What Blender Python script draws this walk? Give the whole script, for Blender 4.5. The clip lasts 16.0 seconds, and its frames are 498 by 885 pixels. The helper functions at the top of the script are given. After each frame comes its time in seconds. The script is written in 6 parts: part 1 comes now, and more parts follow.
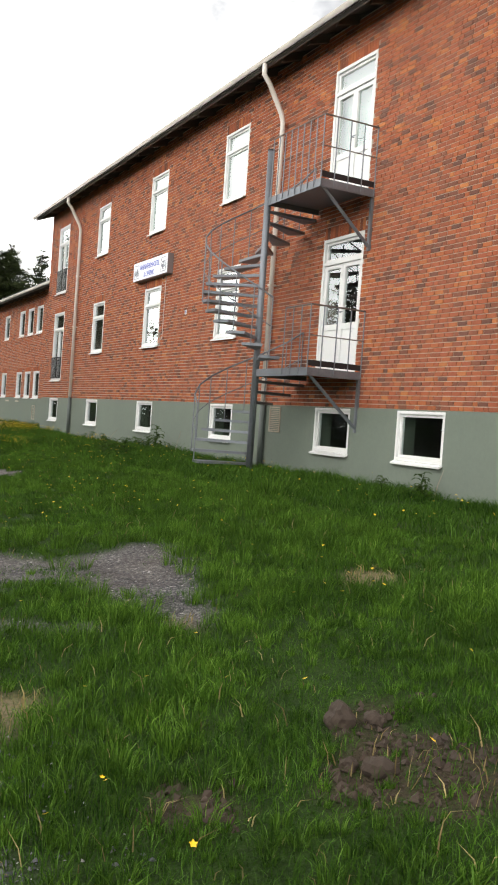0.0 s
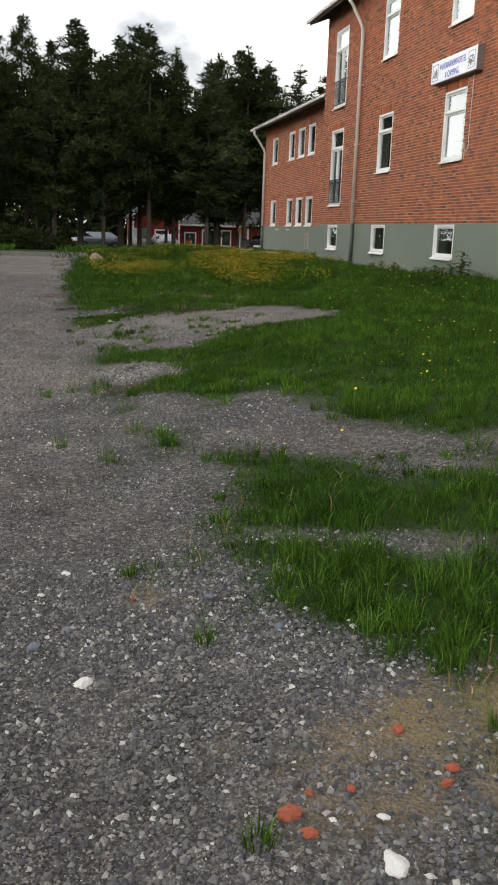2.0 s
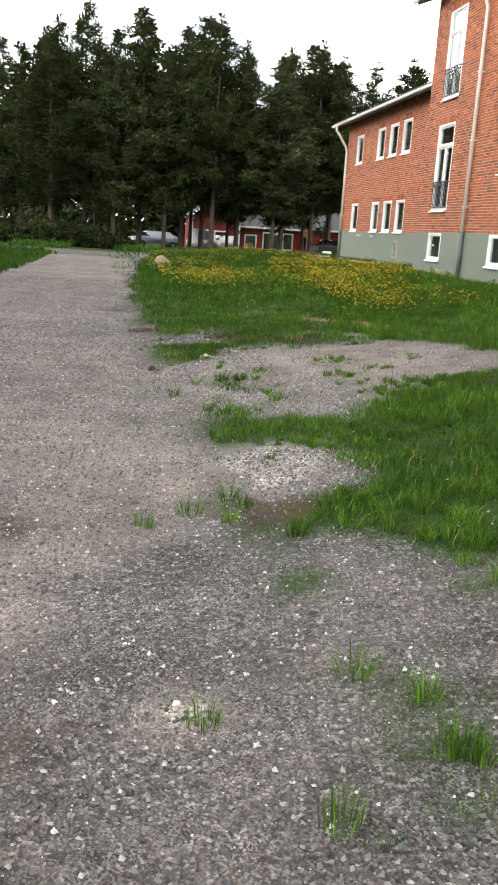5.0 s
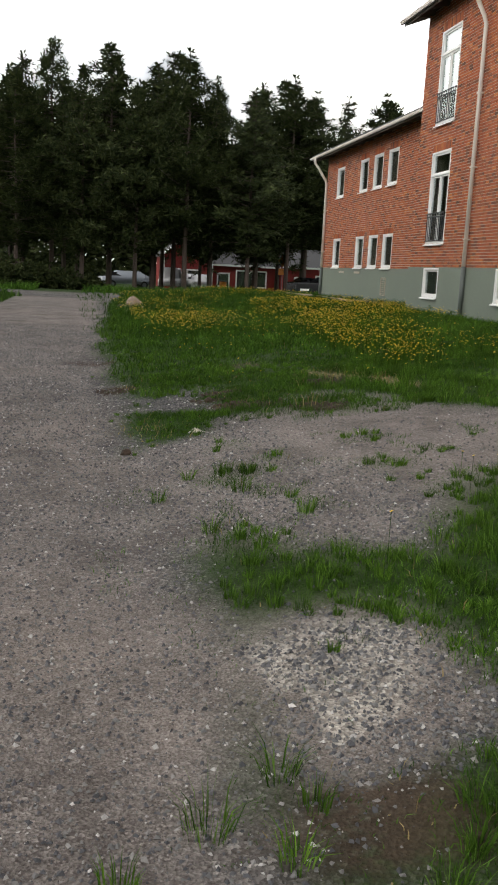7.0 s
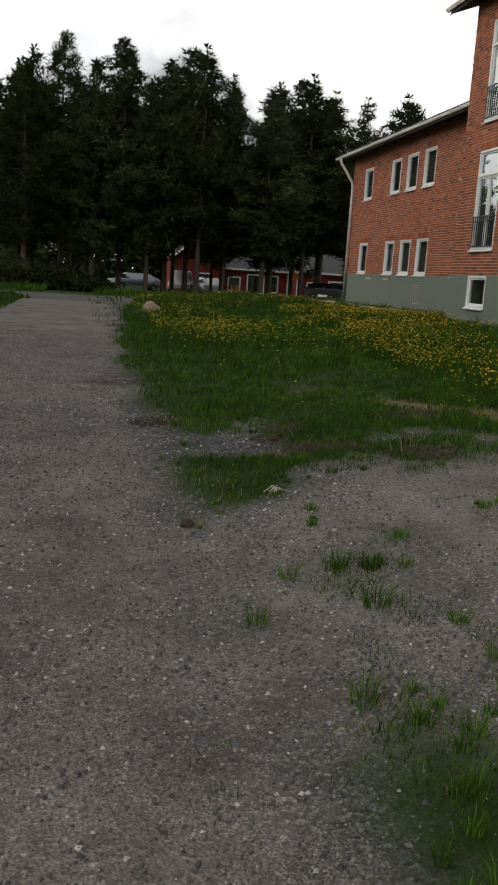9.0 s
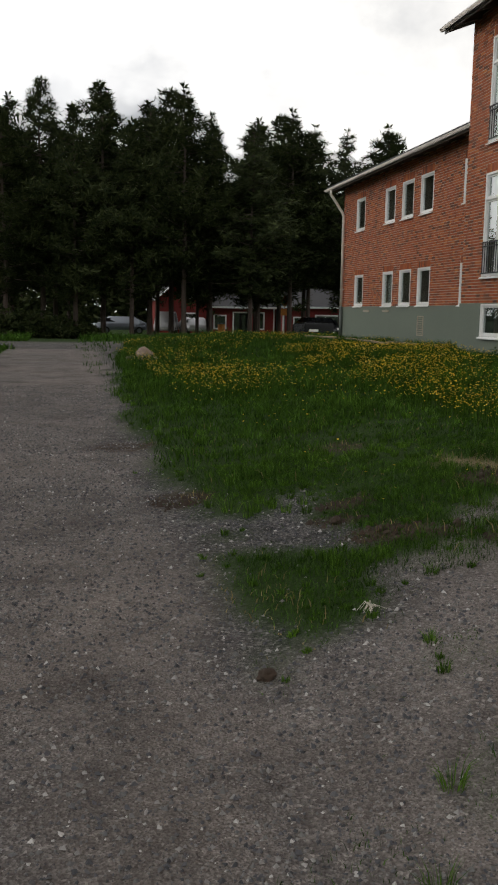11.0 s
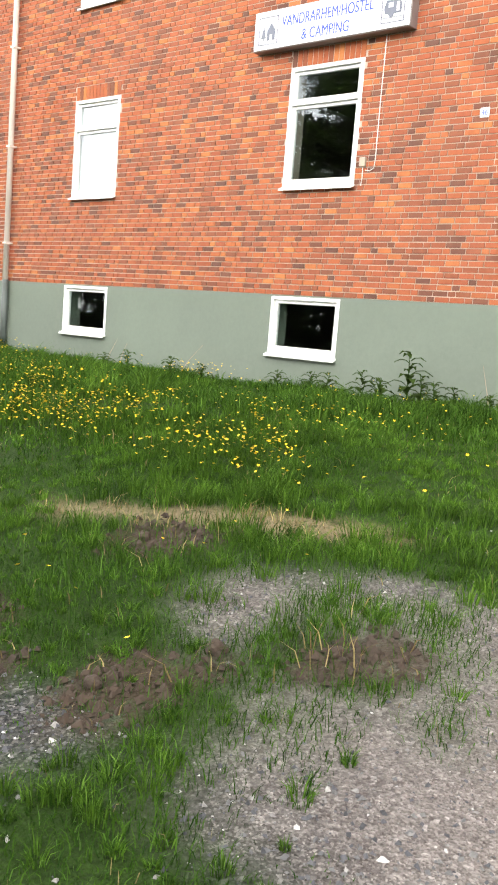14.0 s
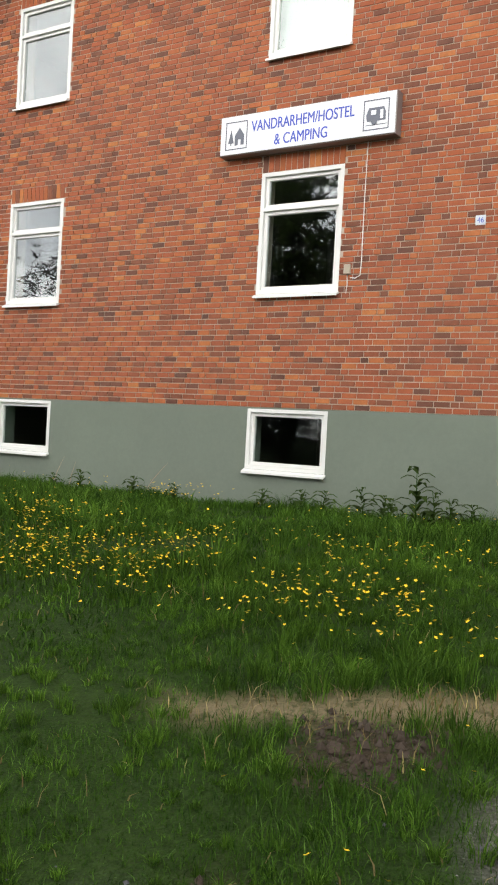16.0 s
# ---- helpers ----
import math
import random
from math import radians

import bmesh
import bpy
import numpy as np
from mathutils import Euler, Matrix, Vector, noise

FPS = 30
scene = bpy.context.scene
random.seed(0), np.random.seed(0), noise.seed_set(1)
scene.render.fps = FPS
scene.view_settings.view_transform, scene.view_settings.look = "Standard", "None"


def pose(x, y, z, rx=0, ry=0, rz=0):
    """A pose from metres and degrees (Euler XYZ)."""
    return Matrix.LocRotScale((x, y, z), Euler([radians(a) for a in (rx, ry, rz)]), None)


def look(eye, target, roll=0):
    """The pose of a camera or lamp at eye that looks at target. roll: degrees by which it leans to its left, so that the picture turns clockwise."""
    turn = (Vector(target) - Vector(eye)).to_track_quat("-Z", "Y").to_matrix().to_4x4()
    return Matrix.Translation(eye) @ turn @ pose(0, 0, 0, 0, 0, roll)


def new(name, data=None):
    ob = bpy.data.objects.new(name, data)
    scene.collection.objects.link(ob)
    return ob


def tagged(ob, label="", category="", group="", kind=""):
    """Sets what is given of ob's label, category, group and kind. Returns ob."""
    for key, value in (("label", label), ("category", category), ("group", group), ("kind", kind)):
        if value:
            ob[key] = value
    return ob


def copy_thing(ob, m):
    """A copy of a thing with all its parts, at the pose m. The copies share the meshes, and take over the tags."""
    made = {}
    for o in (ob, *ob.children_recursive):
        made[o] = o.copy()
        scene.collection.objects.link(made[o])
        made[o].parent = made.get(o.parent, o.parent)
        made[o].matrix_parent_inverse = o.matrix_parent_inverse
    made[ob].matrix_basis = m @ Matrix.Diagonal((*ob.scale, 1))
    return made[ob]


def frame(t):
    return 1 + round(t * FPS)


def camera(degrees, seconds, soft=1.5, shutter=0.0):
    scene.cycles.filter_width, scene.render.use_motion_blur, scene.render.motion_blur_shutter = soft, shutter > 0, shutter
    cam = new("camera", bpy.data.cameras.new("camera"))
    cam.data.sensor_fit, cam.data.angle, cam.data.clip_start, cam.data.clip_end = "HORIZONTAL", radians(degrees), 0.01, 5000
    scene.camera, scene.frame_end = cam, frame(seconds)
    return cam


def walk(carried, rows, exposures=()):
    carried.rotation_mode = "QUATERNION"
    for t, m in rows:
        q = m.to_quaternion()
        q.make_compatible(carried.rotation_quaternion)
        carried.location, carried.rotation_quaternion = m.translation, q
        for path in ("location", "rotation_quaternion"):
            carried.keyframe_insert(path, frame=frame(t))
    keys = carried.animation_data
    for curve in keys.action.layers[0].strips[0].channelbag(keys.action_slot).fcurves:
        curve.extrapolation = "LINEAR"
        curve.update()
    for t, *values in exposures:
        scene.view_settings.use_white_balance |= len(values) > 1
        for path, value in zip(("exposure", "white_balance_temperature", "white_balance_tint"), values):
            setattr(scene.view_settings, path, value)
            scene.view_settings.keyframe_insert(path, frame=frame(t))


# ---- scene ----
PATH = [
    (0, -8.047, -21.652, 1.591, -1.35, -4.11, -27.59),
    (0.5, -8.231, -21.280, 1.592, -3.96, -3.63, -20.13),
    (1, -8.362, -20.782, 1.542, -7.22, -4.94, -19.64),
    (1.5, -8.454, -20.356, 1.587, -11.27, -0.43, -10.94),
    (2, -8.566, -19.845, 1.588, -13.29, -1.97, -11.87),
    (2.5, -8.616, -19.345, 1.621, -15.08, -2.88, -8.49),
    (3, -8.720, -18.748, 1.570, -15.34, -2.60, -5.26),
    (3.5, -8.818, -18.171, 1.574, -15.45, -2.38, -5.22),
    (4, -8.854, -17.517, 1.579, -14.82, -1.97, -6.46),
    (4.5, -8.902, -16.869, 1.584, -14.03, -3.61, -8.16),
    (7, -8.789, -13.849, 1.567, -10.83, -2.94, -10.54),
    (7.5, -8.851, -13.370, 1.559, -10.80, -3.73, -11.34),
    (8, -8.905, -12.907, 1.562, -10.91, -3.65, -10.51),
    (8.5, -8.977, -12.417, 1.561, -10.82, -3.67, -9.99),
    (9, -9.035, -11.924, 1.557, -10.61, -3.82, -10.23),
    (11.5, -9.252, -9.972, 1.618, -6.49, 0.21, -10.85),
    (12, -9.289, -9.410, 1.587, -4.62, 0.13, -8.87),
    (12.5, -9.260, -8.861, 1.571, -4.56, -0.31, -17.44),
    (13, -9.176, -8.347, 1.542, -6.40, -1.30, -30.96),
    (13.5, -9.241, -7.858, 1.529, -8.83, -4.21, -39.06),
    (14, -9.193, -7.451, 1.521, -7.59, -4.52, -49.61),
    (14.5, -9.197, -7.030, 1.553, -4.14, -4.72, -59.59),
    (15, -9.119, -6.560, 1.581, -2.10, -3.34, -61.65),
    (15.5, -9.074, -6.109, 1.619, -1.56, -2.11, -58.65),
    (16, -9.242, -5.710, 1.617, -0.64, -3.17, -58.40),
]
cam = camera(31.27, 16.0, soft=2.0)
walk(cam, [(t, pose(x, y, z, 90 + p, r, w)) for t, x, y, z, p, r, w in PATH],
     exposures=[(0, -0.65), (0.5, -1.6), (1.0, -1.7), (1.5, -1.3), (2.0, -1.0), (2.5, -0.3), (3.0, 0.35), (3.5, 0.35), (4.5, 0.15), (5.2, -0.05), (6.8, -0.85), (7.0, -0.95), (7.5, -0.55), (8.0, -0.5), (8.5, -1.1), (9.0, -1.65), (11.5, -1.8), (12.0, -2.15), (12.6, -2.25), (13.0, -1.3), (13.5, -0.45), (14.0, 0.4), (14.5, 0.45), (15.2, 0.2), (15.5, 0.05), (16.0, -0.55)])

# ---------------------------------------------------------------- light
SUN_WAY = Vector((-0.88, 0.05, 0.44)).normalized()
world = bpy.data.worlds.new("overcast_sky")
scene.world = world
world.use_nodes = True
wn, wl = world.node_tree.nodes, world.node_tree.links
wn.clear()
w_out = wn.new("ShaderNodeOutputWorld")
w_bg = wn.new("ShaderNodeBackground")
w_bg.inputs["Strength"].default_value = 0.1
sky = wn.new("ShaderNodeTexSky")
sky.sky_type = "NISHITA"
sky.sun_disc = False
sky.sun_elevation = radians(26)
sky.sun_rotation = radians(-87)
sky.air_density, sky.dust_density = 1.0, 2.0
w_tc = wn.new("ShaderNodeTexCoord")
w_map = wn.new("ShaderNodeMapping")
w_map.inputs["Scale"].default_value = (1.0, 1.0, 1.4)
w_n1 = wn.new("ShaderNodeTexNoise")
w_n1.inputs["Scale"].default_value = 2.3
w_n1.inputs["Detail"].default_value = 9.0
w_n1.inputs["Roughness"].default_value = 0.56
w_r1 = wn.new("ShaderNodeValToRGB")          # cover: little blue shows
w_r1.color_ramp.elements[0].position = 0.34
w_r1.color_ramp.elements[1].position = 0.44
w_n2 = wn.new("ShaderNodeTexNoise")
w_n2.inputs["Scale"].default_value = 2.4
w_n2.inputs["Detail"].default_value = 10.0
w_n2.inputs["Roughness"].default_value = 0.6
w_r2 = wn.new("ShaderNodeValToRGB")          # grey undersides to bright tops
w_r2.color_ramp.elements[0].position = 0.32
w_r2.color_ramp.elements[0].color = (16.5, 17.0, 18.0, 1)
w_r2.color_ramp.elements[1].position = 0.53
w_r2.color_ramp.elements[1].color = (36.0, 35.4, 34.4, 1)
w_mix = wn.new("ShaderNodeMixRGB")
wl.new(w_tc.outputs["Generated"], w_map.inputs["Vector"])
wl.new(w_map.outputs["Vector"], w_n1.inputs["Vector"])
wl.new(w_map.outputs["Vector"], w_n2.inputs["Vector"])
wl.new(w_n1.outputs["Fac"], w_r1.inputs["Fac"])
wl.new(w_n2.outputs["Fac"], w_r2.inputs["Fac"])
wl.new(w_r1.outputs["Color"], w_mix.inputs["Fac"])
wl.new(sky.outputs["Color"], w_mix.inputs["Color1"])
wl.new(w_r2.outputs["Color"], w_mix.inputs["Color2"])
# the cloud glows towards the hidden low sun and is dimmer away from it
w_dot = wn.new("ShaderNodeVectorMath")
w_dot.operation = "DOT_PRODUCT"
w_dot.inputs[1].default_value = SUN_WAY
w_rng = wn.new("ShaderNodeMapRange")
w_rng.interpolation_type = "SMOOTHSTEP"
w_rng.inputs["From Min"].default_value, w_rng.inputs["From Max"].default_value = -0.4, 1.0
w_rng.inputs["To Min"].default_value, w_rng.inputs["To Max"].default_value = 0.62, 1.25
w_mul = wn.new("ShaderNodeVectorMath")
w_mul.operation = "SCALE"
wl.new(w_tc.outputs["Generated"], w_dot.inputs[0])
wl.new(w_dot.outputs["Value"], w_rng.inputs["Value"])
# low broken cloud is brighter than the grey overhead
w_sep = wn.new("ShaderNodeSeparateXYZ")
w_el = wn.new("ShaderNodeMapRange")
w_el.inputs["From Min"].default_value, w_el.inputs["From Max"].default_value = 0.1, 0.9
w_el.inputs["To Min"].default_value, w_el.inputs["To Max"].default_value = 1.75, 0.55
w_both = wn.new("ShaderNodeMath")
w_both.operation = "MULTIPLY"
wl.new(w_tc.outputs["Generated"], w_sep.inputs[0])
wl.new(w_sep.outputs["Z"], w_el.inputs["Value"])
wl.new(w_rng.outputs["Result"], w_both.inputs[0])
wl.new(w_el.outputs["Result"], w_both.inputs[1])
wl.new(w_mix.outputs["Color"], w_mul.inputs[0])
wl.new(w_both.outputs[0], w_mul.inputs["Scale"])
wl.new(w_mul.outputs["Vector"], w_bg.inputs["Color"])
wl.new(w_bg.outputs["Background"], w_out.inputs["Surface"])

sun_data = bpy.data.lights.new("sun", "SUN")
sun_data.energy = 1.0
sun_data.angle = radians(24)
sun_data.color = (1.0, 0.95, 0.88)
sun = new("sun", sun_data)
sun.matrix_world = look(SUN_WAY * 60, (0, 0, 0))

# ---------------------------------------------------------------- materials
def node_mat(name):
    m = bpy.data.materials.new(name)
    m.use_nodes = True
    nt = m.node_tree
    return m, nt, nt.nodes["Principled BSDF"]


def coord(nt, scale=(1, 1, 1), kind="Object"):
    tc, mp = nt.nodes.new("ShaderNodeTexCoord"), nt.nodes.new("ShaderNodeMapping")
    mp.inputs["Scale"].default_value = scale
    nt.links.new(tc.outputs[kind], mp.inputs["Vector"])
    return mp.outputs["Vector"]


def noise_out(nt, vec, scale, detail=6.0, rough=0.6):
    n = nt.nodes.new("ShaderNodeTexNoise")
    n.inputs["Scale"].default_value, n.inputs["Detail"].default_value = scale, detail
    n.inputs["Roughness"].default_value = rough
    nt.links.new(vec, n.inputs["Vector"])
    return n.outputs["Fac"]


def ramp(nt, fac, stops):
    r = nt.nodes.new("ShaderNodeValToRGB")
    els = r.color_ramp.elements
    while len(els) < len(stops):
        els.new(0.5)
    for e, (p, c) in zip(els, stops):
        e.position, e.color = p, (*c, 1) if len(c) == 3 else c
    nt.links.new(fac, r.inputs["Fac"])
    return r.outputs["Color"]


def mix(nt, fac, a, b, mode="MIX"):
    n = nt.nodes.new("ShaderNodeMixRGB")
    n.blend_type = mode
    for sock, val in (("Fac", fac), ("Color1", a), ("Color2", b)):
        if isinstance(val, (int, float)):
            n.inputs[sock].default_value = val
        elif isinstance(val, tuple):
            n.inputs[sock].default_value = (*val, 1)
        else:
            nt.links.new(val, n.inputs[sock])
    return n.outputs["Color"]


def bump(nt, bsdf, height, strength=0.3, dist=0.01):
    b = nt.nodes.new("ShaderNodeBump")
    b.inputs["Strength"].default_value, b.inputs["Distance"].default_value = strength, dist
    nt.links.new(height, b.inputs["Height"])
    nt.links.new(b.outputs["Normal"], bsdf.inputs["Normal"])


def plain(name, col, rough=0.6, metal=0.0, var=0.18, scale=6.0, bumps=0.12):
    """A painted, stony or metal surface with broad stains and fine grain."""
    m, nt, b = node_mat(name)
    v = coord(nt)
    big = noise_out(nt, v, scale * 0.2, 5)
    fine = noise_out(nt, v, scale * 6, 6, 0.7)
    lo = tuple(c * (1 - var) for c in col)
    hi = tuple(min(1, c * (1 + var * 0.7)) for c in col)
    c1 = ramp(nt, big, [(0.3, lo), (0.7, hi)])
    c2 = mix(nt, 0.25, c1, ramp(nt, fine, [(0.35, lo), (0.65, hi)]))
    nt.links.new(c2, b.inputs["Base Color"])
    r = ramp(nt, big, [(0.3, (rough * 0.85,) * 3), (0.7, (min(1, rough * 1.12),) * 3)])
    nt.links.new(r, b.inputs["Roughness"])
    b.inputs["Metallic"].default_value = metal
    if bumps:
        bump(nt, b, fine, bumps, 0.004)
    return m


def brick_mat(name, source):
    """Fired clay: each brick its own tone, from orange to brown-black."""
    m, nt, b = node_mat(name)
    if source == "island":
        g = nt.nodes.new("ShaderNodeNewGeometry")
        rnd = g.outputs["Random Per Island"]
    else:
        g = nt.nodes.new("ShaderNodeObjectInfo")
        rnd = g.outputs["Random"]
    gp = nt.nodes.new("ShaderNodeNewGeometry")
    tone = ramp(nt, rnd, [(0.0, (0.11, 0.055, 0.042)), (0.06, (0.16, 0.065, 0.043)), (0.18, (0.25, 0.085, 0.045)),
                          (0.45, (0.365, 0.10, 0.045)), (0.76, (0.41, 0.119, 0.048)), (0.94, (0.46, 0.145, 0.052)),
                          (1.0, (0.54, 0.2, 0.065))])
    big = noise_out(nt, gp.outputs["Position"], 0.55, 4)
    fine = noise_out(nt, gp.outputs["Position"], 45, 6, 0.7)
    mid = noise_out(nt, gp.outputs["Position"], 9, 5, 0.65)
    c = mix(nt, ramp(nt, big, [(0.35, (0.0,) * 3), (0.75, (0.3,) * 3)]), tone, (0.33, 0.12, 0.07))
    c = mix(nt, 0.5, c, ramp(nt, mid, [(0.3, (0.62, 0.6, 0.58)), (0.7, (1.15, 1.12, 1.1))]), "MULTIPLY")
    c = mix(nt, 0.45, c, ramp(nt, fine, [(0.3, (0.6,) * 3), (0.7, (1.2,) * 3)]), "MULTIPLY")
    nt.links.new(c, b.inputs["Base Color"])
    b.inputs["Roughness"].default_value = 0.86
    b.inputs["Specular IOR Level"].default_value = 0.25
    bump(nt, b, fine, 0.5, 0.004)
    return m


def ground_mat():
    """Grass soil, dry soil and crushed stone, blended by the vertex masks 'gravel', 'pale' and 'soil'."""
    m, nt, b = node_mat("ground_surface")
    v = coord(nt)
    def attr(n):
        a = nt.nodes.new("ShaderNodeAttribute")
        a.attribute_name = n
        return a.outputs["Fac"]
    def vor(scale, out="Distance"):
        n = nt.nodes.new("ShaderNodeTexVoronoi")
        n.inputs["Scale"].default_value = scale
        nt.links.new(v, n.inputs["Vector"])
        return n.outputs[out]
    n_big, n_mid, n_fine = noise_out(nt, v, 0.6, 5), noise_out(nt, v, 5, 6, 0.65), noise_out(nt, v, 40, 6, 0.7)
    cell_a, cell_b = vor(75, "Color"), vor(150, "Color")
    sep_a, sep_b = nt.nodes.new("ShaderNodeSeparateColor"), nt.nodes.new("ShaderNodeSeparateColor")
    nt.links.new(cell_a, sep_a.inputs[0])
    nt.links.new(cell_b, sep_b.inputs[0])
    grey_a = ramp(nt, sep_a.outputs[0], [(0.0, (0.022, 0.023, 0.028)), (0.5, (0.088, 0.088, 0.096)), (0.86, (0.2, 0.195, 0.195)), (1.0, (0.5, 0.49, 0.48))])
    grey_b = ramp(nt, sep_b.outputs[1], [(0.0, (0.026, 0.027, 0.03)), (0.55, (0.105, 0.103, 0.11)), (1.0, (0.36, 0.35, 0.34))])
    gravel = mix(nt, ramp(nt, n_mid, [(0.4, (0, 0, 0)), (0.6, (1, 1, 1))]), grey_a, grey_b)
    gravel = mix(nt, 0.55, gravel, ramp(nt, n_fine, [(0.3, (0.5,) * 3), (0.7, (1.3,) * 3)]), "MULTIPLY")
    gravel = mix(nt, ramp(nt, n_big, [(0.42, (0, 0, 0)), (0.7, (0.55,) * 3)]), gravel, mix(nt, n_fine, (0.09, 0.078, 0.07), (0.21, 0.185, 0.165)))
    cell_c = nt.nodes.new("ShaderNodeSeparateColor")
    nt.links.new(vor(31, "Color"), cell_c.inputs[0])
    gravel = mix(nt, 0.6, gravel, ramp(nt, cell_c.outputs[0], [(0.0, (0.5, 0.49, 0.48)), (0.5, (0.95,) * 3), (0.92, (1.15, 1.13, 1.1)), (1.0, (1.6, 1.56, 1.5))]), "MULTIPLY")
    sand = mix(nt, ramp(nt, sep_b.outputs[0], [(0.3, (0, 0, 0)), (1, (1, 1, 1))]), (0.24, 0.207, 0.187), (0.48, 0.435, 0.40))
    sand = mix(nt, 0.5, sand, ramp(nt, n_fine, [(0.3, (0.6,) * 3), (0.7, (1.25,) * 3)]), "MULTIPLY")
    sand = mix(nt, 0.4, sand, gravel)
    white = mix(nt, ramp(nt, sep_a.outputs[1], [(0.2, (0, 0, 0)), (0.9, (1, 1, 1))]), (0.27, 0.25, 0.225), (0.62, 0.59, 0.54))
    sand = mix(nt, ramp(nt, attr("pale"), [(0.78, (0, 0, 0)), (0.93, (1, 1, 1))]), sand, white)
    soil = mix(nt, n_mid, (0.026, 0.017, 0.012), (0.1, 0.07, 0.048))
    soil = mix(nt, 0.6, soil, ramp(nt, n_fine, [(0.3, (0.4,) * 3), (0.7, (1.4,) * 3)]), "MULTIPLY")
    straw = mix(nt, n_fine, (0.10, 0.08, 0.045), (0.34, 0.27, 0.16))
    turf = mix(nt, n_mid, (0.012, 0.03, 0.004), (0.038, 0.075, 0.01))
    turf = mix(nt, 0.6, turf, ramp(nt, n_fine, [(0.3, (0.45,) * 3), (0.7, (1.35,) * 3)]), "MULTIPLY")
    def broken(key, scale, lo, hi):
        return mix(nt, 1.0, attr(key), ramp(nt, noise_out(nt, v, scale, 5, 0.7), [(lo, (0.1,) * 3), (hi, (1.0,) * 3)]), "MULTIPLY")
    col = mix(nt, attr("gravel"), turf, gravel)
    col = mix(nt, attr("pale"), col, sand)
    wear = noise_out(nt, v, 1.9, 6, 0.65)
    tint = ramp(nt, wear, [(0.3, (0.52, 0.49, 0.47)), (0.5, (0.98, 0.95, 0.92)), (0.7, (1.28, 1.24, 1.2))])
    col = mix(nt, attr("gravel"), col, mix(nt, 0.85, col, tint, "MULTIPLY"))
    col = mix(nt, broken("soil", 7, 0.34, 0.5), col, soil)
    col = mix(nt, broken("straw", 11, 0.32, 0.48), col, straw)
    nt.links.new(col, b.inputs["Base Color"])
    b.inputs["Roughness"].default_value = 0.95
    b.inputs["Specular IOR Level"].default_value = 0.2
    h = mix(nt, 0.5, vor(75), n_fine)
    bump(nt, b, h, 1.0, 0.025)
    return m


def leaf_mat(name, lo, hi, src="Random Per Island", trans=0.15):
    """Blades, leaves and needles: tone varies piece by piece and in broad patches."""
    m, nt, b = node_mat(name)
    g = nt.nodes.new("ShaderNodeNewGeometry")
    big = noise_out(nt, g.outputs["Position"], 0.9, 4)
    c = ramp(nt, g.outputs["Random Per Island"], [(0.0, lo), (0.85, hi), (1.0, tuple(min(1, x * 1.5 + 0.03) for x in hi))])
    c = mix(nt, 0.7, c, ramp(nt, big, [(0.3, (0.55, 0.6, 0.5)), (0.7, (1.25, 1.2, 1.1))]), "MULTIPLY")
    mid = noise_out(nt, g.outputs["Position"], 3.2, 4)
    c = mix(nt, 0.75, c, ramp(nt, mid, [(0.32, (0.42, 0.46, 0.4)), (0.68, (1.4, 1.35, 1.15))]), "MULTIPLY")
    nt.links.new(c, b.inputs["Base Color"])
    b.inputs["Roughness"].default_value = 0.75
    b.inputs["Specular IOR Level"].default_value = 0.1
    if trans:
        t = nt.nodes.new("ShaderNodeBsdfTranslucent")
        nt.links.new(c, t.inputs["Color"])
        mx = nt.nodes.new("ShaderNodeMixShader")
        mx.inputs["Fac"].default_value = trans
        nt.links.new(b.outputs[0], mx.inputs[1])
        nt.links.new(t.outputs[0], mx.inputs[2])
        nt.links.new(mx.outputs[0], nt.nodes["Material Output"].inputs["Surface"])
    return m


def glass_mat(name, r0=0.10):
    """A thin double pane: clear, with the gloss that its angle gives."""
    m, nt, b = node_mat(name)
    nt.nodes.remove(b)
    f = nt.nodes.new("ShaderNodeLayerWeight")
    f.inputs["Blend"].default_value = 0.5
    pw, sc = nt.nodes.new("ShaderNodeMath"), nt.nodes.new("ShaderNodeMath")
    pw.operation, sc.operation = "POWER", "MULTIPLY_ADD"
    pw.inputs[1].default_value = 4.0
    sc.inputs[1].default_value, sc.inputs[2].default_value = 0.8, r0
    nt.links.new(f.outputs["Facing"], pw.inputs[0])
    nt.links.new(pw.outputs[0], sc.inputs[0])
    tr, gl = nt.nodes.new("ShaderNodeBsdfTransparent"), nt.nodes.new("ShaderNodeBsdfGlossy")
    tr.inputs["Color"].default_value = (0.86, 0.9, 0.88, 1)
    gl.inputs["Roughness"].default_value = 0.012
    gl.inputs["Color"].default_value = (0.95, 0.97, 1.0, 1)
    wob = nt.nodes.new("ShaderNodeBump")
    wob.inputs["Strength"].default_value, wob.inputs["Distance"].default_value = 0.05, 0.02
    nt.links.new(noise_out(nt, coord(nt), 1.6, 1), wob.inputs["Height"])
    nt.links.new(wob.outputs["Normal"], gl.inputs["Normal"])
    mx = nt.nodes.new("ShaderNodeMixShader")
    nt.links.new(sc.outputs[0], mx.inputs["Fac"])
    nt.links.new(tr.outputs[0], mx.inputs[1])
    nt.links.new(gl.outputs[0], mx.inputs[2])
    nt.links.new(mx.outputs[0], nt.nodes["Material Output"].inputs["Surface"])
    return m


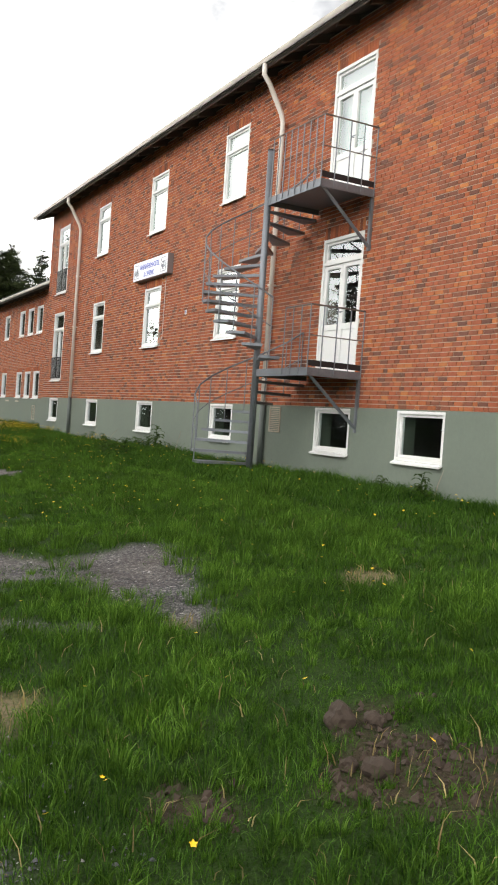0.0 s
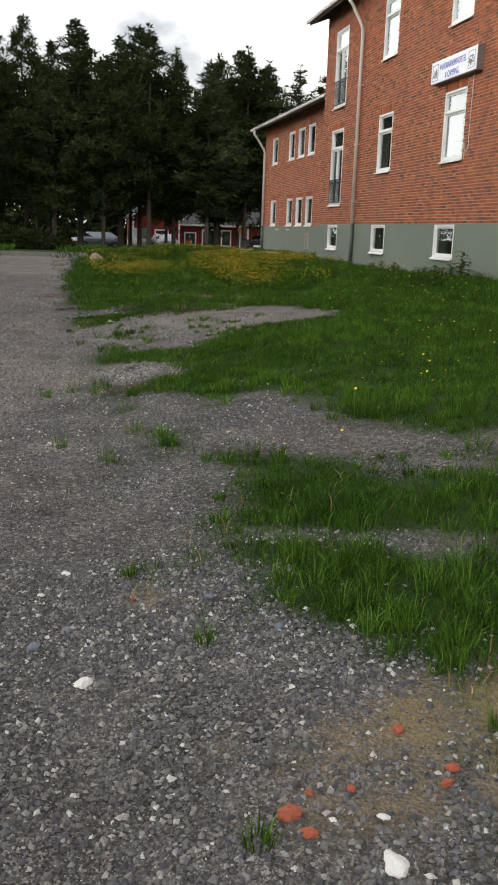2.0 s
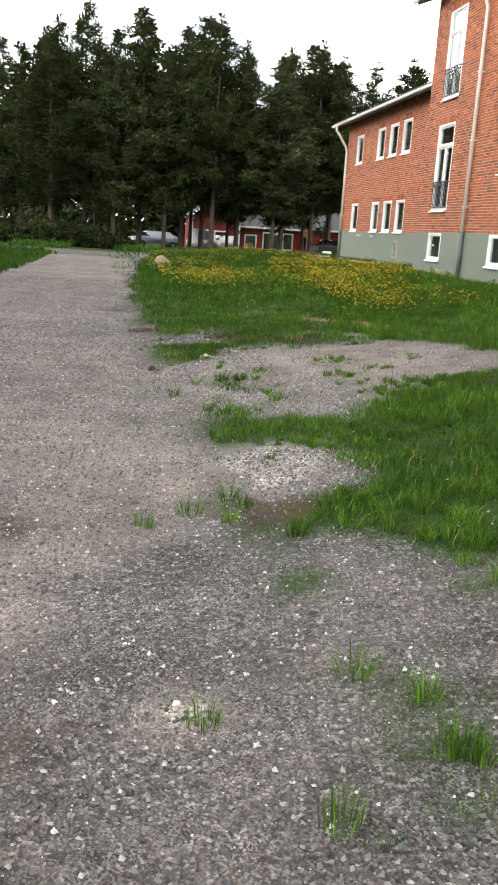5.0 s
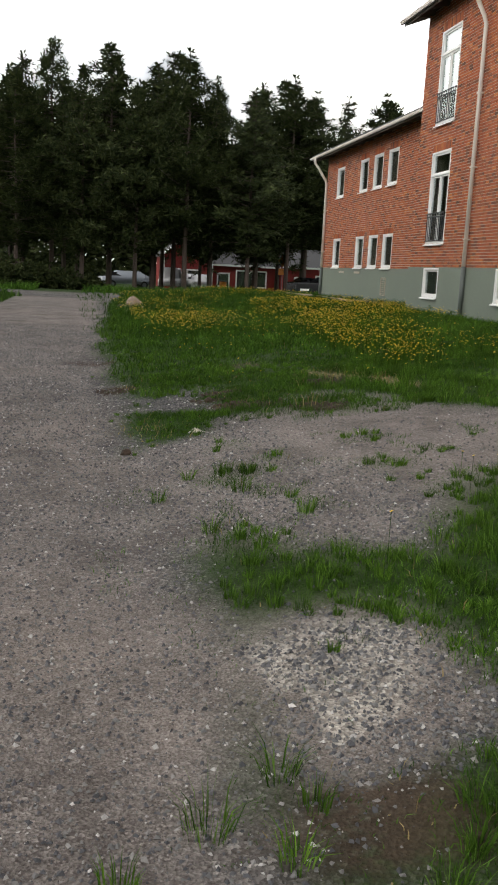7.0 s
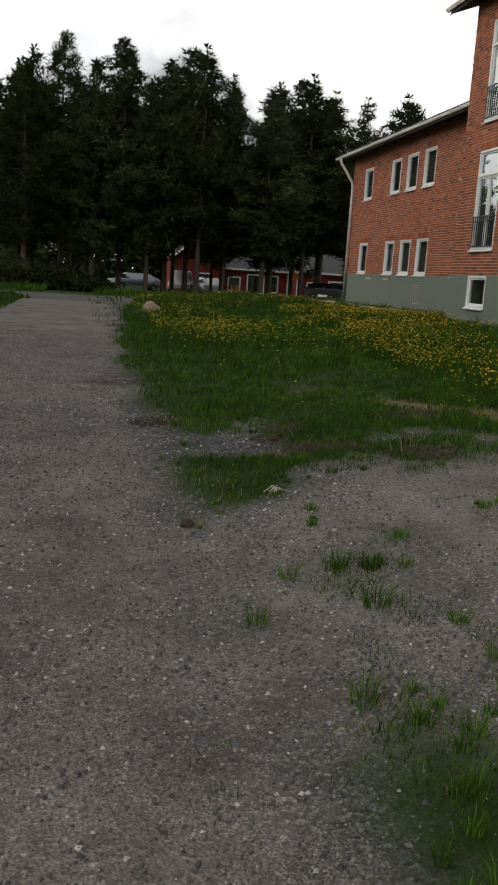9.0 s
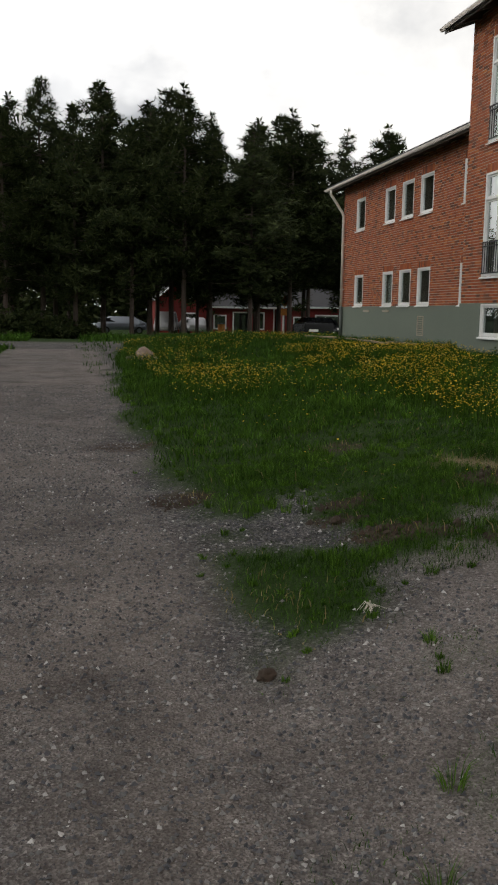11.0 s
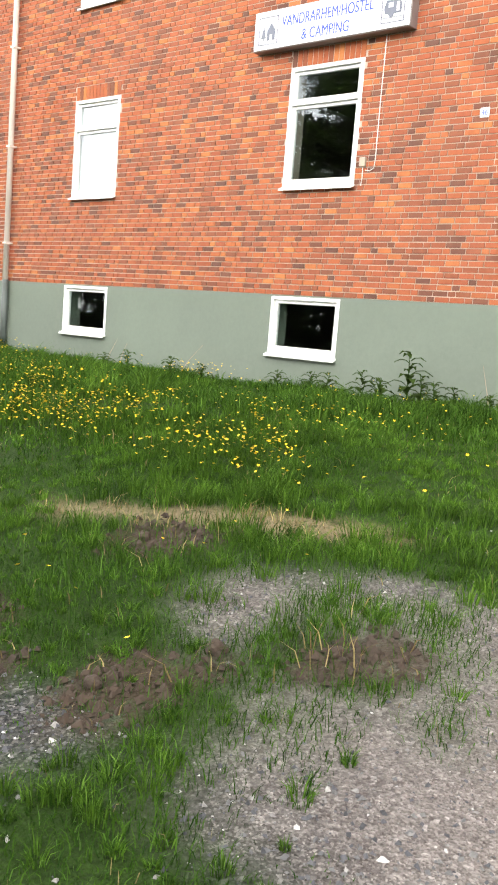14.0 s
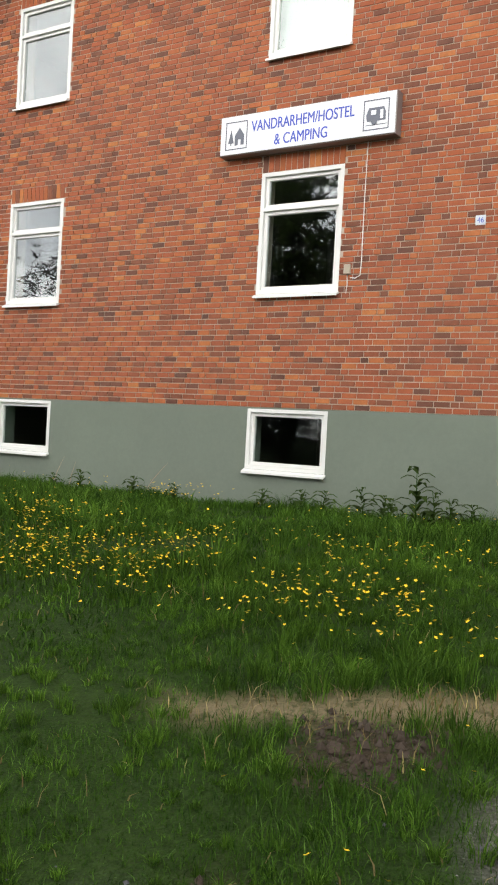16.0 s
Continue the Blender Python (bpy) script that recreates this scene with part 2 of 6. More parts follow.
M_BRICK = brick_mat("brick_joined", "island")
M_BRICK_ONE = brick_mat("brick_single", "object")
M_MORTAR = plain("mortar", (0.50, 0.42, 0.35), 0.95, 0, 0.2, 4, 0.3)
M_PLINTH = plain("green_grey_render", (0.165, 0.195, 0.155), 0.85, 0, 0.16, 3, 0.25)
M_WHITE = plain("white_paint", (0.78, 0.78, 0.76), 0.45, 0, 0.06, 3, 0.05)
M_PIPE = plain("cream_enamel", (0.74, 0.69, 0.62), 0.4, 0, 0.12, 2, 0.05)
M_PIPE_DARK = plain("green_grey_pipe_paint", (0.10, 0.115, 0.105), 0.55, 0, 0.2, 4, 0.1)
M_STEEL = plain("galvanised_steel", (0.20, 0.215, 0.235), 0.5, 0.55, 0.3, 5, 0.1)
M_RUST = plain("weathered_handrail", (0.17, 0.13, 0.11), 0.65, 0.3, 0.35, 7, 0.15)
M_BLACK = plain("black_iron", (0.02, 0.02, 0.022), 0.5, 0.2, 0.2, 5, 0.05)
M_SOFFIT = plain("dark_stained_boards", (0.075, 0.06, 0.05), 0.75, 0, 0.3, 5, 0.2)
M_FASCIA = plain("grey_brown_metal", (0.17, 0.155, 0.14), 0.5, 0.2, 0.25, 4, 0.1)
M_ROOF = plain("dark_roof_sheet", (0.04, 0.04, 0.043), 0.6, 0.1, 0.25, 3, 0.2)
# dark base colour: the dimness of the unlit rooms is put into it
M_ROOM = plain("room_dark_in_colour", (0.10, 0.095, 0.09), 0.9, 0, 0.2, 2, 0)
M_BLIND = plain("white_roller_blind", (0.82, 0.82, 0.80), 0.8, 0, 0.04, 2, 0)
M_CURTAIN = plain("pale_curtain", (0.55, 0.55, 0.53), 0.9, 0, 0.12, 3, 0.1)
M_GLASS = glass_mat("window_glass")
M_GLASS_DIM = glass_mat("old_basement_glass", 0.015)
M_GROUND = ground_mat()
M_GRASS = leaf_mat("grass_blades", (0.014, 0.046, 0.005), (0.066, 0.145, 0.016))
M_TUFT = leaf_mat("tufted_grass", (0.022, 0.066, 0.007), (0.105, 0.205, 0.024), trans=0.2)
M_DRY = leaf_mat("dry_grass", (0.16, 0.12, 0.06), (0.36, 0.29, 0.16))
M_PINE = leaf_mat("pine_needles", (0.012, 0.02, 0.008), (0.043, 0.056, 0.02), trans=0.14)
M_BIRCH = leaf_mat("birch_leaves", (0.03, 0.06, 0.012), (0.075, 0.12, 0.03), trans=0.3)
M_BARK = plain("pine_bark", (0.07, 0.05, 0.04), 0.95, 0, 0.4, 5, 0.5)
M_BIRCHBARK = plain("birch_bark", (0.2, 0.19, 0.175), 0.8, 0, 0.4, 4, 0.3)
M_YELLOW = plain("yellow_petals", (0.86, 0.56, 0.008), 0.5, 0, 0.12, 8, 0)
M_TAR = plain("asphalt", (0.09, 0.09, 0.095), 0.9, 0, 0.2, 4, 0.2)
M_SIGN = plain("white_acrylic_sign", (0.80, 0.82, 0.86), 0.35, 0, 0.03, 2, 0)
M_SIGN_SIDE = plain("grey_brown_sign_case", (0.24, 0.21, 0.2), 0.5, 0.3, 0.15, 5, 0.05)
M_BLUE = plain("blue_lettering", (0.05, 0.09, 0.50), 0.4, 0, 0.05, 5, 0)
M_GREY = plain("grey_pictogram", (0.12, 0.13, 0.17), 0.4, 0, 0.05, 5, 0)
M_BEIGE = plain("beige_metal", (0.42, 0.36, 0.28), 0.55, 0.1, 0.15, 5, 0.1)
M_WOOD = plain("weathered_planks", (0.33, 0.26, 0.19), 0.85, 0, 0.3, 5, 0.3)
M_CARWHITE = plain("white_car_paint", (0.65, 0.66, 0.68), 0.25, 0, 0.05, 2, 0)
M_CARSILVER = plain("silver_car_paint", (0.30, 0.33, 0.38), 0.28, 0.4, 0.08, 2, 0)
M_CARDARK = plain("black_car_paint", (0.015, 0.016, 0.018), 0.25, 0, 0.1, 2, 0)
M_TYRE = plain("rubber", (0.02, 0.02, 0.02), 0.85, 0, 0.2, 6, 0.1)
M_ORANGE = plain("orange_sign_paint", (0.62, 0.22, 0.02), 0.5, 0, 0.1, 4, 0)
M_ROCK = plain("pinkish_granite", (0.36, 0.27, 0.21), 0.9, 0, 0.35, 4, 0.5)
M_WHITESTONE = plain("white_limestone", (0.66, 0.65, 0.63), 0.9, 0, 0.15, 9, 0.4)
M_BLUESTONE = plain("blue_grey_stone", (0.14, 0.165, 0.2), 0.8, 0, 0.2, 9, 0.3)
M_SOIL = plain("moist_soil", (0.055, 0.037, 0.025), 0.95, 0, 0.4, 9, 0.4)
M_STRAW = plain("bleached_straw", (0.7, 0.66, 0.56), 0.7, 0, 0.12, 9, 0)
M_FRAGMENT = plain("broken_red_brick", (0.33, 0.085, 0.045), 0.95, 0, 0.25, 9, 0.5)
M_PLATEBLUE = plain("house_number_enamel", (0.62, 0.68, 0.76), 0.35, 0, 0.05, 4, 0)


def stone_mat():
    m, nt, b = node_mat("crushed_stone")
    g = nt.nodes.new("ShaderNodeNewGeometry")
    c = ramp(nt, g.outputs["Random Per Island"], [(0.0, (0.05, 0.051, 0.056)), (0.35, (0.095, 0.096, 0.105)), (0.75, (0.16, 0.156, 0.152)), (0.93, (0.28, 0.268, 0.255)), (1.0, (0.58, 0.565, 0.54))])
    fine = noise_out(nt, g.outputs["Position"], 120, 4, 0.7)
    c = mix(nt, 0.5, c, ramp(nt, fine, [(0.3, (0.6,) * 3), (0.7, (1.25,) * 3)]), "MULTIPLY")
    nt.links.new(c, b.inputs["Base Color"])
    b.inputs["Roughness"].default_value = 0.9
    return m


M_STONES = stone_mat()
M_REDWOOD = plain("falu_red_boards", (0.20, 0.022, 0.018), 0.85, 0, 0.2, 3, 0.2)


# ---------------------------------------------------------------- small builders
def world_of(ob):
    return Matrix() if ob is None else world_of(ob.parent) @ ob.matrix_parent_inverse @ ob.matrix_basis


def part(name, bm, material, parent=None, label="", smooth=False):
    """Links a bmesh, built in world metres, as one mesh object under its thing or part."""
    me = bpy.data.meshes.new(name)
    bm.to_mesh(me)
    bm.free()
    me.materials.append(material)
    if smooth:
        me.polygons.foreach_set("use_smooth", [True] * len(me.polygons))
    ob = new(name, me)
    if parent:
        ob.parent = parent
        ob.matrix_parent_inverse = world_of(parent).inverted()
    return tagged(ob, label)


def thing(name, at, label, category, group="", kind=""):
    ob = new(name)
    ob.location = at
    ob.empty_display_size = 0.1
    return tagged(ob, label, category, group, kind)


def raw_mesh(name, co, faces, material, parent=None):
    """A mesh from numpy: vertices (n, 3) and faces of one size (m, k)."""
    me = bpy.data.meshes.new(name)
    co, faces = np.asarray(co, np.float32), np.asarray(faces, np.int32)
    k = faces.shape[1]
    me.vertices.add(len(co))
    me.vertices.foreach_set("co", co.ravel())
    me.loops.add(faces.size)
    me.loops.foreach_set("vertex_index", faces.ravel())
    me.polygons.add(len(faces))
    me.polygons.foreach_set("loop_start", np.arange(0, faces.size, k, dtype=np.int32))
    me.polygons.foreach_set("use_smooth", [False] * len(faces))
    me.update(calc_edges=True)
    me.materials.append(material)
    ob = new(name, me)
    if parent:
        ob.parent = parent
        ob.matrix_parent_inverse = world_of(parent).inverted()
    return ob


def box(bm, x0, x1, y0, y1, z0, z1):
    vs = [bm.verts.new((x, y, z)) for x in (x0, x1) for y in (y0, y1) for z in (z0, z1)]
    for f in ((0, 1, 3, 2), (4, 6, 7, 5), (0, 4, 5, 1), (2, 3, 7, 6), (0, 2, 6, 4), (1, 5, 7, 3)):
        bm.faces.new([vs[i] for i in f])
    return vs


def boxed(*dims, bevel=0.0):
    bm = bmesh.new()
    for d in dims:
        box(bm, *d)
    bmesh.ops.recalc_face_normals(bm, faces=bm.faces)
    if bevel:
        bmesh.ops.bevel(bm, geom=bm.edges[:], offset=bevel, segments=2, affect="EDGES", profile=0.6)
    return bm


def tube(bm, pts, r, n=8, cap=True):
    """A round bar along points; r one radius or one a point."""
    pts = [Vector(p) for p in pts]
    rad = r if isinstance(r, (list, tuple)) else [r] * len(pts)
    rings = []
    up = Vector((0.0123, 0.0217, 1.0))
    for i, p in enumerate(pts):
        d = (pts[min(i + 1, len(pts) - 1)] - pts[max(i - 1, 0)]).normalized()
        ref = up if abs(d.z) < 0.95 else Vector((1.0, 0.02, 0.01))
        a = d.cross(ref).normalized()
        b = d.cross(a)
        rings.append([bm.verts.new(p + (a * math.cos(2 * math.pi * k / n) + b * math.sin(2 * math.pi * k / n)) * rad[i]) for k in range(n)])
    for q, s in zip(rings, rings[1:]):
        for k in range(n):
            bm.faces.new((q[k], q[(k + 1) % n], s[(k + 1) % n], s[k]))
    if cap:
        bm.faces.new(rings[0][::-1])
        bm.faces.new(rings[-1])
    return bm


def bar(pts, r, n=8):
    return tube(bmesh.new(), pts, r, n)


def frame_bm(x0, x1, y0, y1, z0, z1, w, bottom=None):
    """A rectangular frame of width w in the plane of the facade."""
    b = w if bottom is None else bottom
    return boxed((x0, x1, y0, y0 + w, z0, z1), (x0, x1, y1 - w, y1, z0, z1),
                 (x0, x1, y0 + w, y1 - w, z1 - w, z1), (x0, x1, y0 + w, y1 - w, z0, z0 + b), bevel=0.004)


# ---------------------------------------------------------------- plan of the place
def lattice(x, y, scale, seed):
    """Smooth value noise, 0 to 1, for arrays."""
    x, y = np.asarray(x, float) / scale, np.asarray(y, float) / scale
    xi, yi = np.floor(x).astype(np.int64), np.floor(y).astype(np.int64)
    fx, fy = x - xi, y - yi
    fx, fy = fx * fx * (3 - 2 * fx), fy * fy * (3 - 2 * fy)
    def h(i, j):
        v = np.sin(i * 127.1 + j * 311.7 + seed * 74.7) * 43758.5453
        return v - np.floor(v)
    return (h(xi, yi) * (1 - fx) + h(xi + 1, yi) * fx) * (1 - fy) + (h(xi, yi + 1) * (1 - fx) + h(xi + 1, yi + 1) * fx) * fy


def rough_noise(x, y, scale, seed):
    return 0.55 * lattice(x, y, scale, seed) + 0.3 * lattice(x, y, scale * 0.45, seed + 5) + 0.15 * lattice(x, y, scale * 0.2, seed + 9)


def inside(x, y, poly):
    """Distance to the outline of a polygon, positive within."""
    x, y = np.asarray(x, float), np.asarray(y, float)
    best = np.full(x.shape, 1e9)
    odd = np.zeros(x.shape, bool)
    for (ax, ay), (bx, by) in zip(poly, poly[1:] + poly[:1]):
        t = np.clip(((x - ax) * (bx - ax) + (y - ay) * (by - ay)) / ((bx - ax) ** 2 + (by - ay) ** 2), 0, 1)
        best = np.minimum(best, np.hypot(x - ax - t * (bx - ax), y - ay - t * (by - ay)))
        odd ^= ((ay > y) != (by > y)) & (x < (bx - ax) * (y - ay) / ((by - ay) if by != ay else 1e-9) + ax)
    return np.where(odd, best, -best)


def soft(d, w):
    t = np.clip(d / w * 0.5 + 0.5, 0, 1)
    return t * t * (3 - 2 * t)


DRIVE = [(-7.0, 24.0), (-7.2, 20.4), (-7.7, 16.7), (-8.22, 7.99), (-8.4, 3.96), (-8.49, -0.07), (-8.34, -2.57), (-8.39, -3.57), (-8.29, -4.37), (-8.44, -5.37), (-8.44, -6.27), (-8.29, -6.87),
         (-8.19, -9.47), (-8.09, -10.47), (-8.19, -11.17), (-8.24, -11.77), (-8.37, -12.27), (-7.96, -12.22), (-7.72, -12.27), (-7.54, -12.52), (-7.59, -14.67), (-7.74, -15.47), (-7.94, -15.92), (-7.79, -16.37),
         (-7.84, -16.67), (-7.59, -17.12), (-7.45, -17.47), (-7.54, -18.57), (-7.29, -21.07), (-6.9, -27.0), (-40.0, -27.0), (-40.0, -4.5), (-12.39, -3.07), (-11.84, -0.97), (-11.64, 5.97),
         (-11.3, 16), (-11.0, 23.0), (-13.0, 25.0), (-40.0, 30.0), (-40.0, 36.0), (-14.0, 31.0), (-5.5, 30.5), (1.0, 33.0), (1.2, 31.5), (-5.5, 28.5)]
SIDE_PATH = [(-7.99, -12.37), (-7.54, -12.52), (-7.34, -12.83), (-6.93, -12.72), (-6.57, -13.27), (-6.54, -14.02), (-6.29, -14.57), (-6.09, -14.77), (-5.69, -14.67), (-5.36, -14.37), (-5.06, -14.87),
             (-5.44, -16.12), (-5.72, -16.87), (-5.89, -17.02), (-5.99, -16.27), (-6.17, -15.57), (-6.67, -15.57), (-6.92, -15.22), (-7.19, -14.72), (-7.49, -14.57), (-7.99, -14.97)]
TONGUE = [(-8.59, -9.37), (-8.49, -6.97), (-7.93, -6.82), (-7.64, -6.27), (-7.54, -6.02), (-7.19, -5.92), (-6.89, -5.87), (-6.54, -6.12), (-5.74, -6.22), (-5.19, -6.77), (-4.89, -7.67), (-4.94, -8.47),
          (-5.19, -8.37), (-5.99, -8.82), (-6.49, -8.92), (-6.79, -9.37), (-7.09, -9.87), (-7.29, -9.87), (-7.74, -9.57), (-7.92, -9.27), (-8.19, -9.52)]
BAY = [(-8.59, -4.57), (-8.29, -4.37), (-7.99, -4.57), (-7.79, -4.42), (-7.54, -4.17), (-7.44, -4.27), (-7.59, -4.77), (-7.49, -4.97), (-7.39, -5.22), (-7.54, -5.47), (-7.74, -5.42), (-8.09, -5.22), (-8.59, -5.37)]
BARE = [(-6.59, -5.07), (-6.24, -4.97), (-6.14, -5.27), (-5.74, -5.57), (-5.54, -6.37), (-6.39, -6.37), (-6.54, -6.12), (-6.39, -5.67), (-6.44, -5.47), (-6.74, -5.32)]
PATCH = [(-7.94, -10.47), (-7.69, -10.49), (-7.49, -10.62), (-7.39, -10.82), (-7.36, -11.07), (-7.44, -11.32), (-7.59, -11.53), (-7.79, -11.63), (-7.99, -11.72), (-8.19, -11.67), (-8.22, -11.42), (-8.19, -10.82)]
FAINT = [(-7.79, -15.82), (-6.99, -16.22), (-6.39, -16.69), (-6.39, -16.87), (-7.04, -16.42), (-7.74, -16.02)]
TUFTS = [(-8.25, -4.9, 0.16), (-7.81, -8.19, 0.2), (-7.59, -7.99, 0.2), (-7.71, -8.07, 0.2), (-6.69, -8.27, 0.22), (-6.39, -8.97, 0.28), (-8.17, -11.17, 0.07), (-8.18, -11.47, 0.07), (-7.85, -9.67, 0.15), (-7.44, -7.71, 0.12), (-7.93, -9.57, 0.13),
         (-7.68, -7.22, 0.09), (-7.06, -5.92, 0.16), (-6.15, -5.44, 0.1), (-6.21, -5.72, 0.26), (-6.37, -5.97, 0.18), (-6.67, -5.92, 0.15), (-6.8, -6.31, 0.1), (-6.54, -5.67, 0.18), (-7.81, -14.12, 0.1),
         (-7.94, -13.67, 0.1), (-7.81, -13.82, 0.12), (-7.99, -14.37, 0.08), (-7.69, -13.87, 0.1), (-8.09, -13.57, 0.07), (-7.99, -16.17, 0.1), (-8.24, -16.17, 0.07), (-8.09, -12.82, 0.07), (-7.29, -13.02, 0.12)]
STRAW = [(-6.04, -3.37), (-5.73, -3.94), (-5.37, -4.41), (-5.24, -4.82), (-5.19, -5.37), (-5.39, -5.47), (-5.54, -4.99), (-5.79, -4.49), (-5.99, -4.02), (-6.29, -3.57)]


def height(x, y):
    """A level drive, a bank up to the lawn along the wall, and a slow fall past the houses."""
    x, y = np.asarray(x, float), np.asarray(y, float)
    drive = 0.124 + 0.004 * (np.clip(y, -22, 4) + 10)
    lawn = 0.72 - 0.45 * np.clip((y - 20) / 14, 0, 1)
    z = drive + np.clip((x + 8.5) / 5, 0, 1) * (lawn - drive)
    z = z - 0.5 * np.clip((y - 34) / 20, 0, 1)
    near = np.clip(1 - np.hypot(x + 6, y) / 60, 0, 1)
    return z + near * (0.05 * (rough_noise(x, y, 2.2, 3) - 0.5) + 0.03 * (lattice(x, y, 0.5, 8) - 0.5) * (1 - gravel_mask(x, y) * 0.8))


def gravel_mask(x, y):
    n = rough_noise(x, y, 0.5, 1) - 0.5
    d = np.maximum.reduce([inside(x, y, poly) for poly in (DRIVE, SIDE_PATH, TONGUE, BAY, BARE, PATCH)])
    tufts = np.maximum.reduce([r - np.hypot(x - a, (y - b) * 1.25) for a, b, r in TUFTS])
    d = np.minimum(d, -tufts)
    far = inside(x, y, [(-200.0, 88.0), (-10.0, 82.0), (-10.0, 92.0), (-200.0, 101.0)])
    return np.maximum.reduce([soft(d + n * 0.5, 0.2), soft(far, 0.6), 0.75 * soft(inside(x, y, FAINT) + n * 0.3, 0.12)])


def pale_mask(x, y):
    n = (rough_noise(x, y, 0.7, 21) - 0.5)
    road = soft(inside(x, y, [(-8.0, 23.0), (-8.59, -3.07), (-8.49, -8.07), (-8.29, -11.87), (-8.69, -12.67), (-8.94, -12.77), (-9.04, -13.27), (-9.34, -13.67), (-9.39, -14.37), (-9.19, -14.77), (-9.49, -15.27), (-13.09, -15.87), (-11.99, -8.07), (-11.4, 23.0)]) + n * 0.8, 0.22)
    road = road * np.clip(0.3 + 0.75 * rough_noise(x, y, 1.3, 23), 0, 0.76)
    return np.maximum.reduce([soft(inside(x, y, PATCH) + n * 0.5, 0.2) * 0.95, road,
                              soft(np.maximum(inside(x, y, TONGUE), inside(x, y, BARE)) + n * 0.6, 0.3) * np.clip(0.4 + 0.6 * rough_noise(x, y, 0.9, 24), 0, 0.74),
                              soft(0.12 - np.hypot(x + 8.64, y + 13.67) + n * 0.3, 0.08), soft(0.07 - np.hypot(x + 8.98, y + 14.62) + n * 0.25, 0.06)])


def soil_mask(x, y):
    n = (rough_noise(x, y, 0.6, 31) - 0.5)
    spots = [(-8.62, -0.97, 0.3), (-9.39, -11.97, 0.3), (-9.39, -13.9, 0.24), (-6.81, -19, 0.35), (-6.07, -19.22, 0.38), (-5.96, -18.73, 0.24), (-6.86, -5.47, 0.3), (-6.64, -5.73, 0.28), (-7.24, -5.32, 0.3), (-6.14, -4.3, 0.26),
             (-7.51, -4.87, 0.26), (-7.44, -4.52, 0.2), (-7.99, -11.82, 0.12), (-8.39, -3.67, 0.3), (-6.69, -2.47, 0.3), (-5.69, -9.02, 0.3)]
    return np.maximum.reduce([soft(r * 0.55 - np.hypot(x - a, (y - b) * 1.2) + n * 1.0, 0.1) for a, b, r in spots]) * 0.9


def straw_mask(x, y):
    n = (rough_noise(x, y, 0.5, 41) - 0.5)
    d = np.maximum.reduce([inside(x, y, STRAW), 0.28 - np.hypot(x + 4.49, (y + 16.72) * 1.6), 0.2 - np.hypot(x + 5.99, y + 17.07), 0.2 - np.hypot(x + 8.11, y + 17.59), 0.28 - np.hypot(x + 7.81, y + 17.71), 0.22 - np.hypot(x + 7.57, y + 17.61), 0.3 - np.hypot(x + 7.23, y + 17.81), 0.24 - np.hypot(x + 8.22, (y + 16.5) * 1.5)])
    return soft(d + n * 0.55 - 0.05, 0.12) * np.clip(rough_noise(x, y, 0.35, 43) * 2.8 - 0.25, 0, 1)


# ---------------------------------------------------------------- ground
def ground_sheet():
    def axis(lo, hi, step, far):
        inner = np.arange(lo, hi + step / 2, step)
        out = np.geomspace(0.4, far, 26)
        return np.concatenate([(lo - out)[::-1], inner, hi + out])
    xs, ys = axis(-13.5, 1.2, 0.11, 900.0), axis(-25.0, 24.0, 0.13, 1400.0)
    gx, gy = np.meshgrid(xs, ys, indexing="ij")
    px, py = gx.ravel(), gy.ravel()
    ny = len(ys)
    i, j = np.meshgrid(np.arange(len(xs) - 1), np.arange(ny - 1), indexing="ij")
    q = (i * ny + j).ravel()
    ob = raw_mesh("ground", np.stack([px, py, height(px, py)], 1), np.stack([q, q + ny, q + ny + 1, q + 1], 1), M_GROUND)
    ob.data.polygons.foreach_set("use_smooth", [True] * len(ob.data.polygons))
    for key, fn in (("gravel", gravel_mask), ("pale", pale_mask), ("soil", soil_mask), ("straw", straw_mask)):
        a = ob.data.attributes.new(key, "FLOAT", "POINT")
        a.data.foreach_set("value", fn(px, py).astype(np.float32))
    return tagged(ob, "gravel drive and rough turf with bare soil patches", "ground", kind="structure")


ground_sheet()

# ---------------------------------------------------------------- the brick building
PLINTH_TOP, SOFFIT = 1.93, 8.22
Y_NEAR, Y_FAR = -19.0, 9.62
BASEMENT = [(-12.08, -11.0), (-9.76, -8.7), (-5.53, -4.47), (-1.09, 0.0), (3.27, 4.33), (7.5, 8.5)]
GROUND_W = [(-5.4, -4.32), (-1.12, -0.01), (3.24, 4.29)]
HOLES = [(a, b, 1.18, 1.91) for a, b in BASEMENT] + [(a, b, 3.30, 4.77) for a, b in GROUND_W] + [(a, b, 6.17, 7.62) for a, b in GROUND_W] + \
        [(-9.77, -8.57, 2.50, 4.77), (-9.77, -8.57, 5.38, 7.64), (7.4, 8.6, 2.52, 4.78), (7.4, 8.6, 5.44, 7.67)]
WING_X, WING_END, WING_SOFFIT = 0.85, 21.85, 6.1
WING_W = [(19.42, 20.36), (16.55, 17.46), (15.03, 15.97), (13.57, 14.5), (10.67, 11.6)]
WING_HOLES = [(a, b, 1.93, 3.0) for a, b in WING_W] + [(a, b, 4.53, 5.62) for a, b in WING_W]


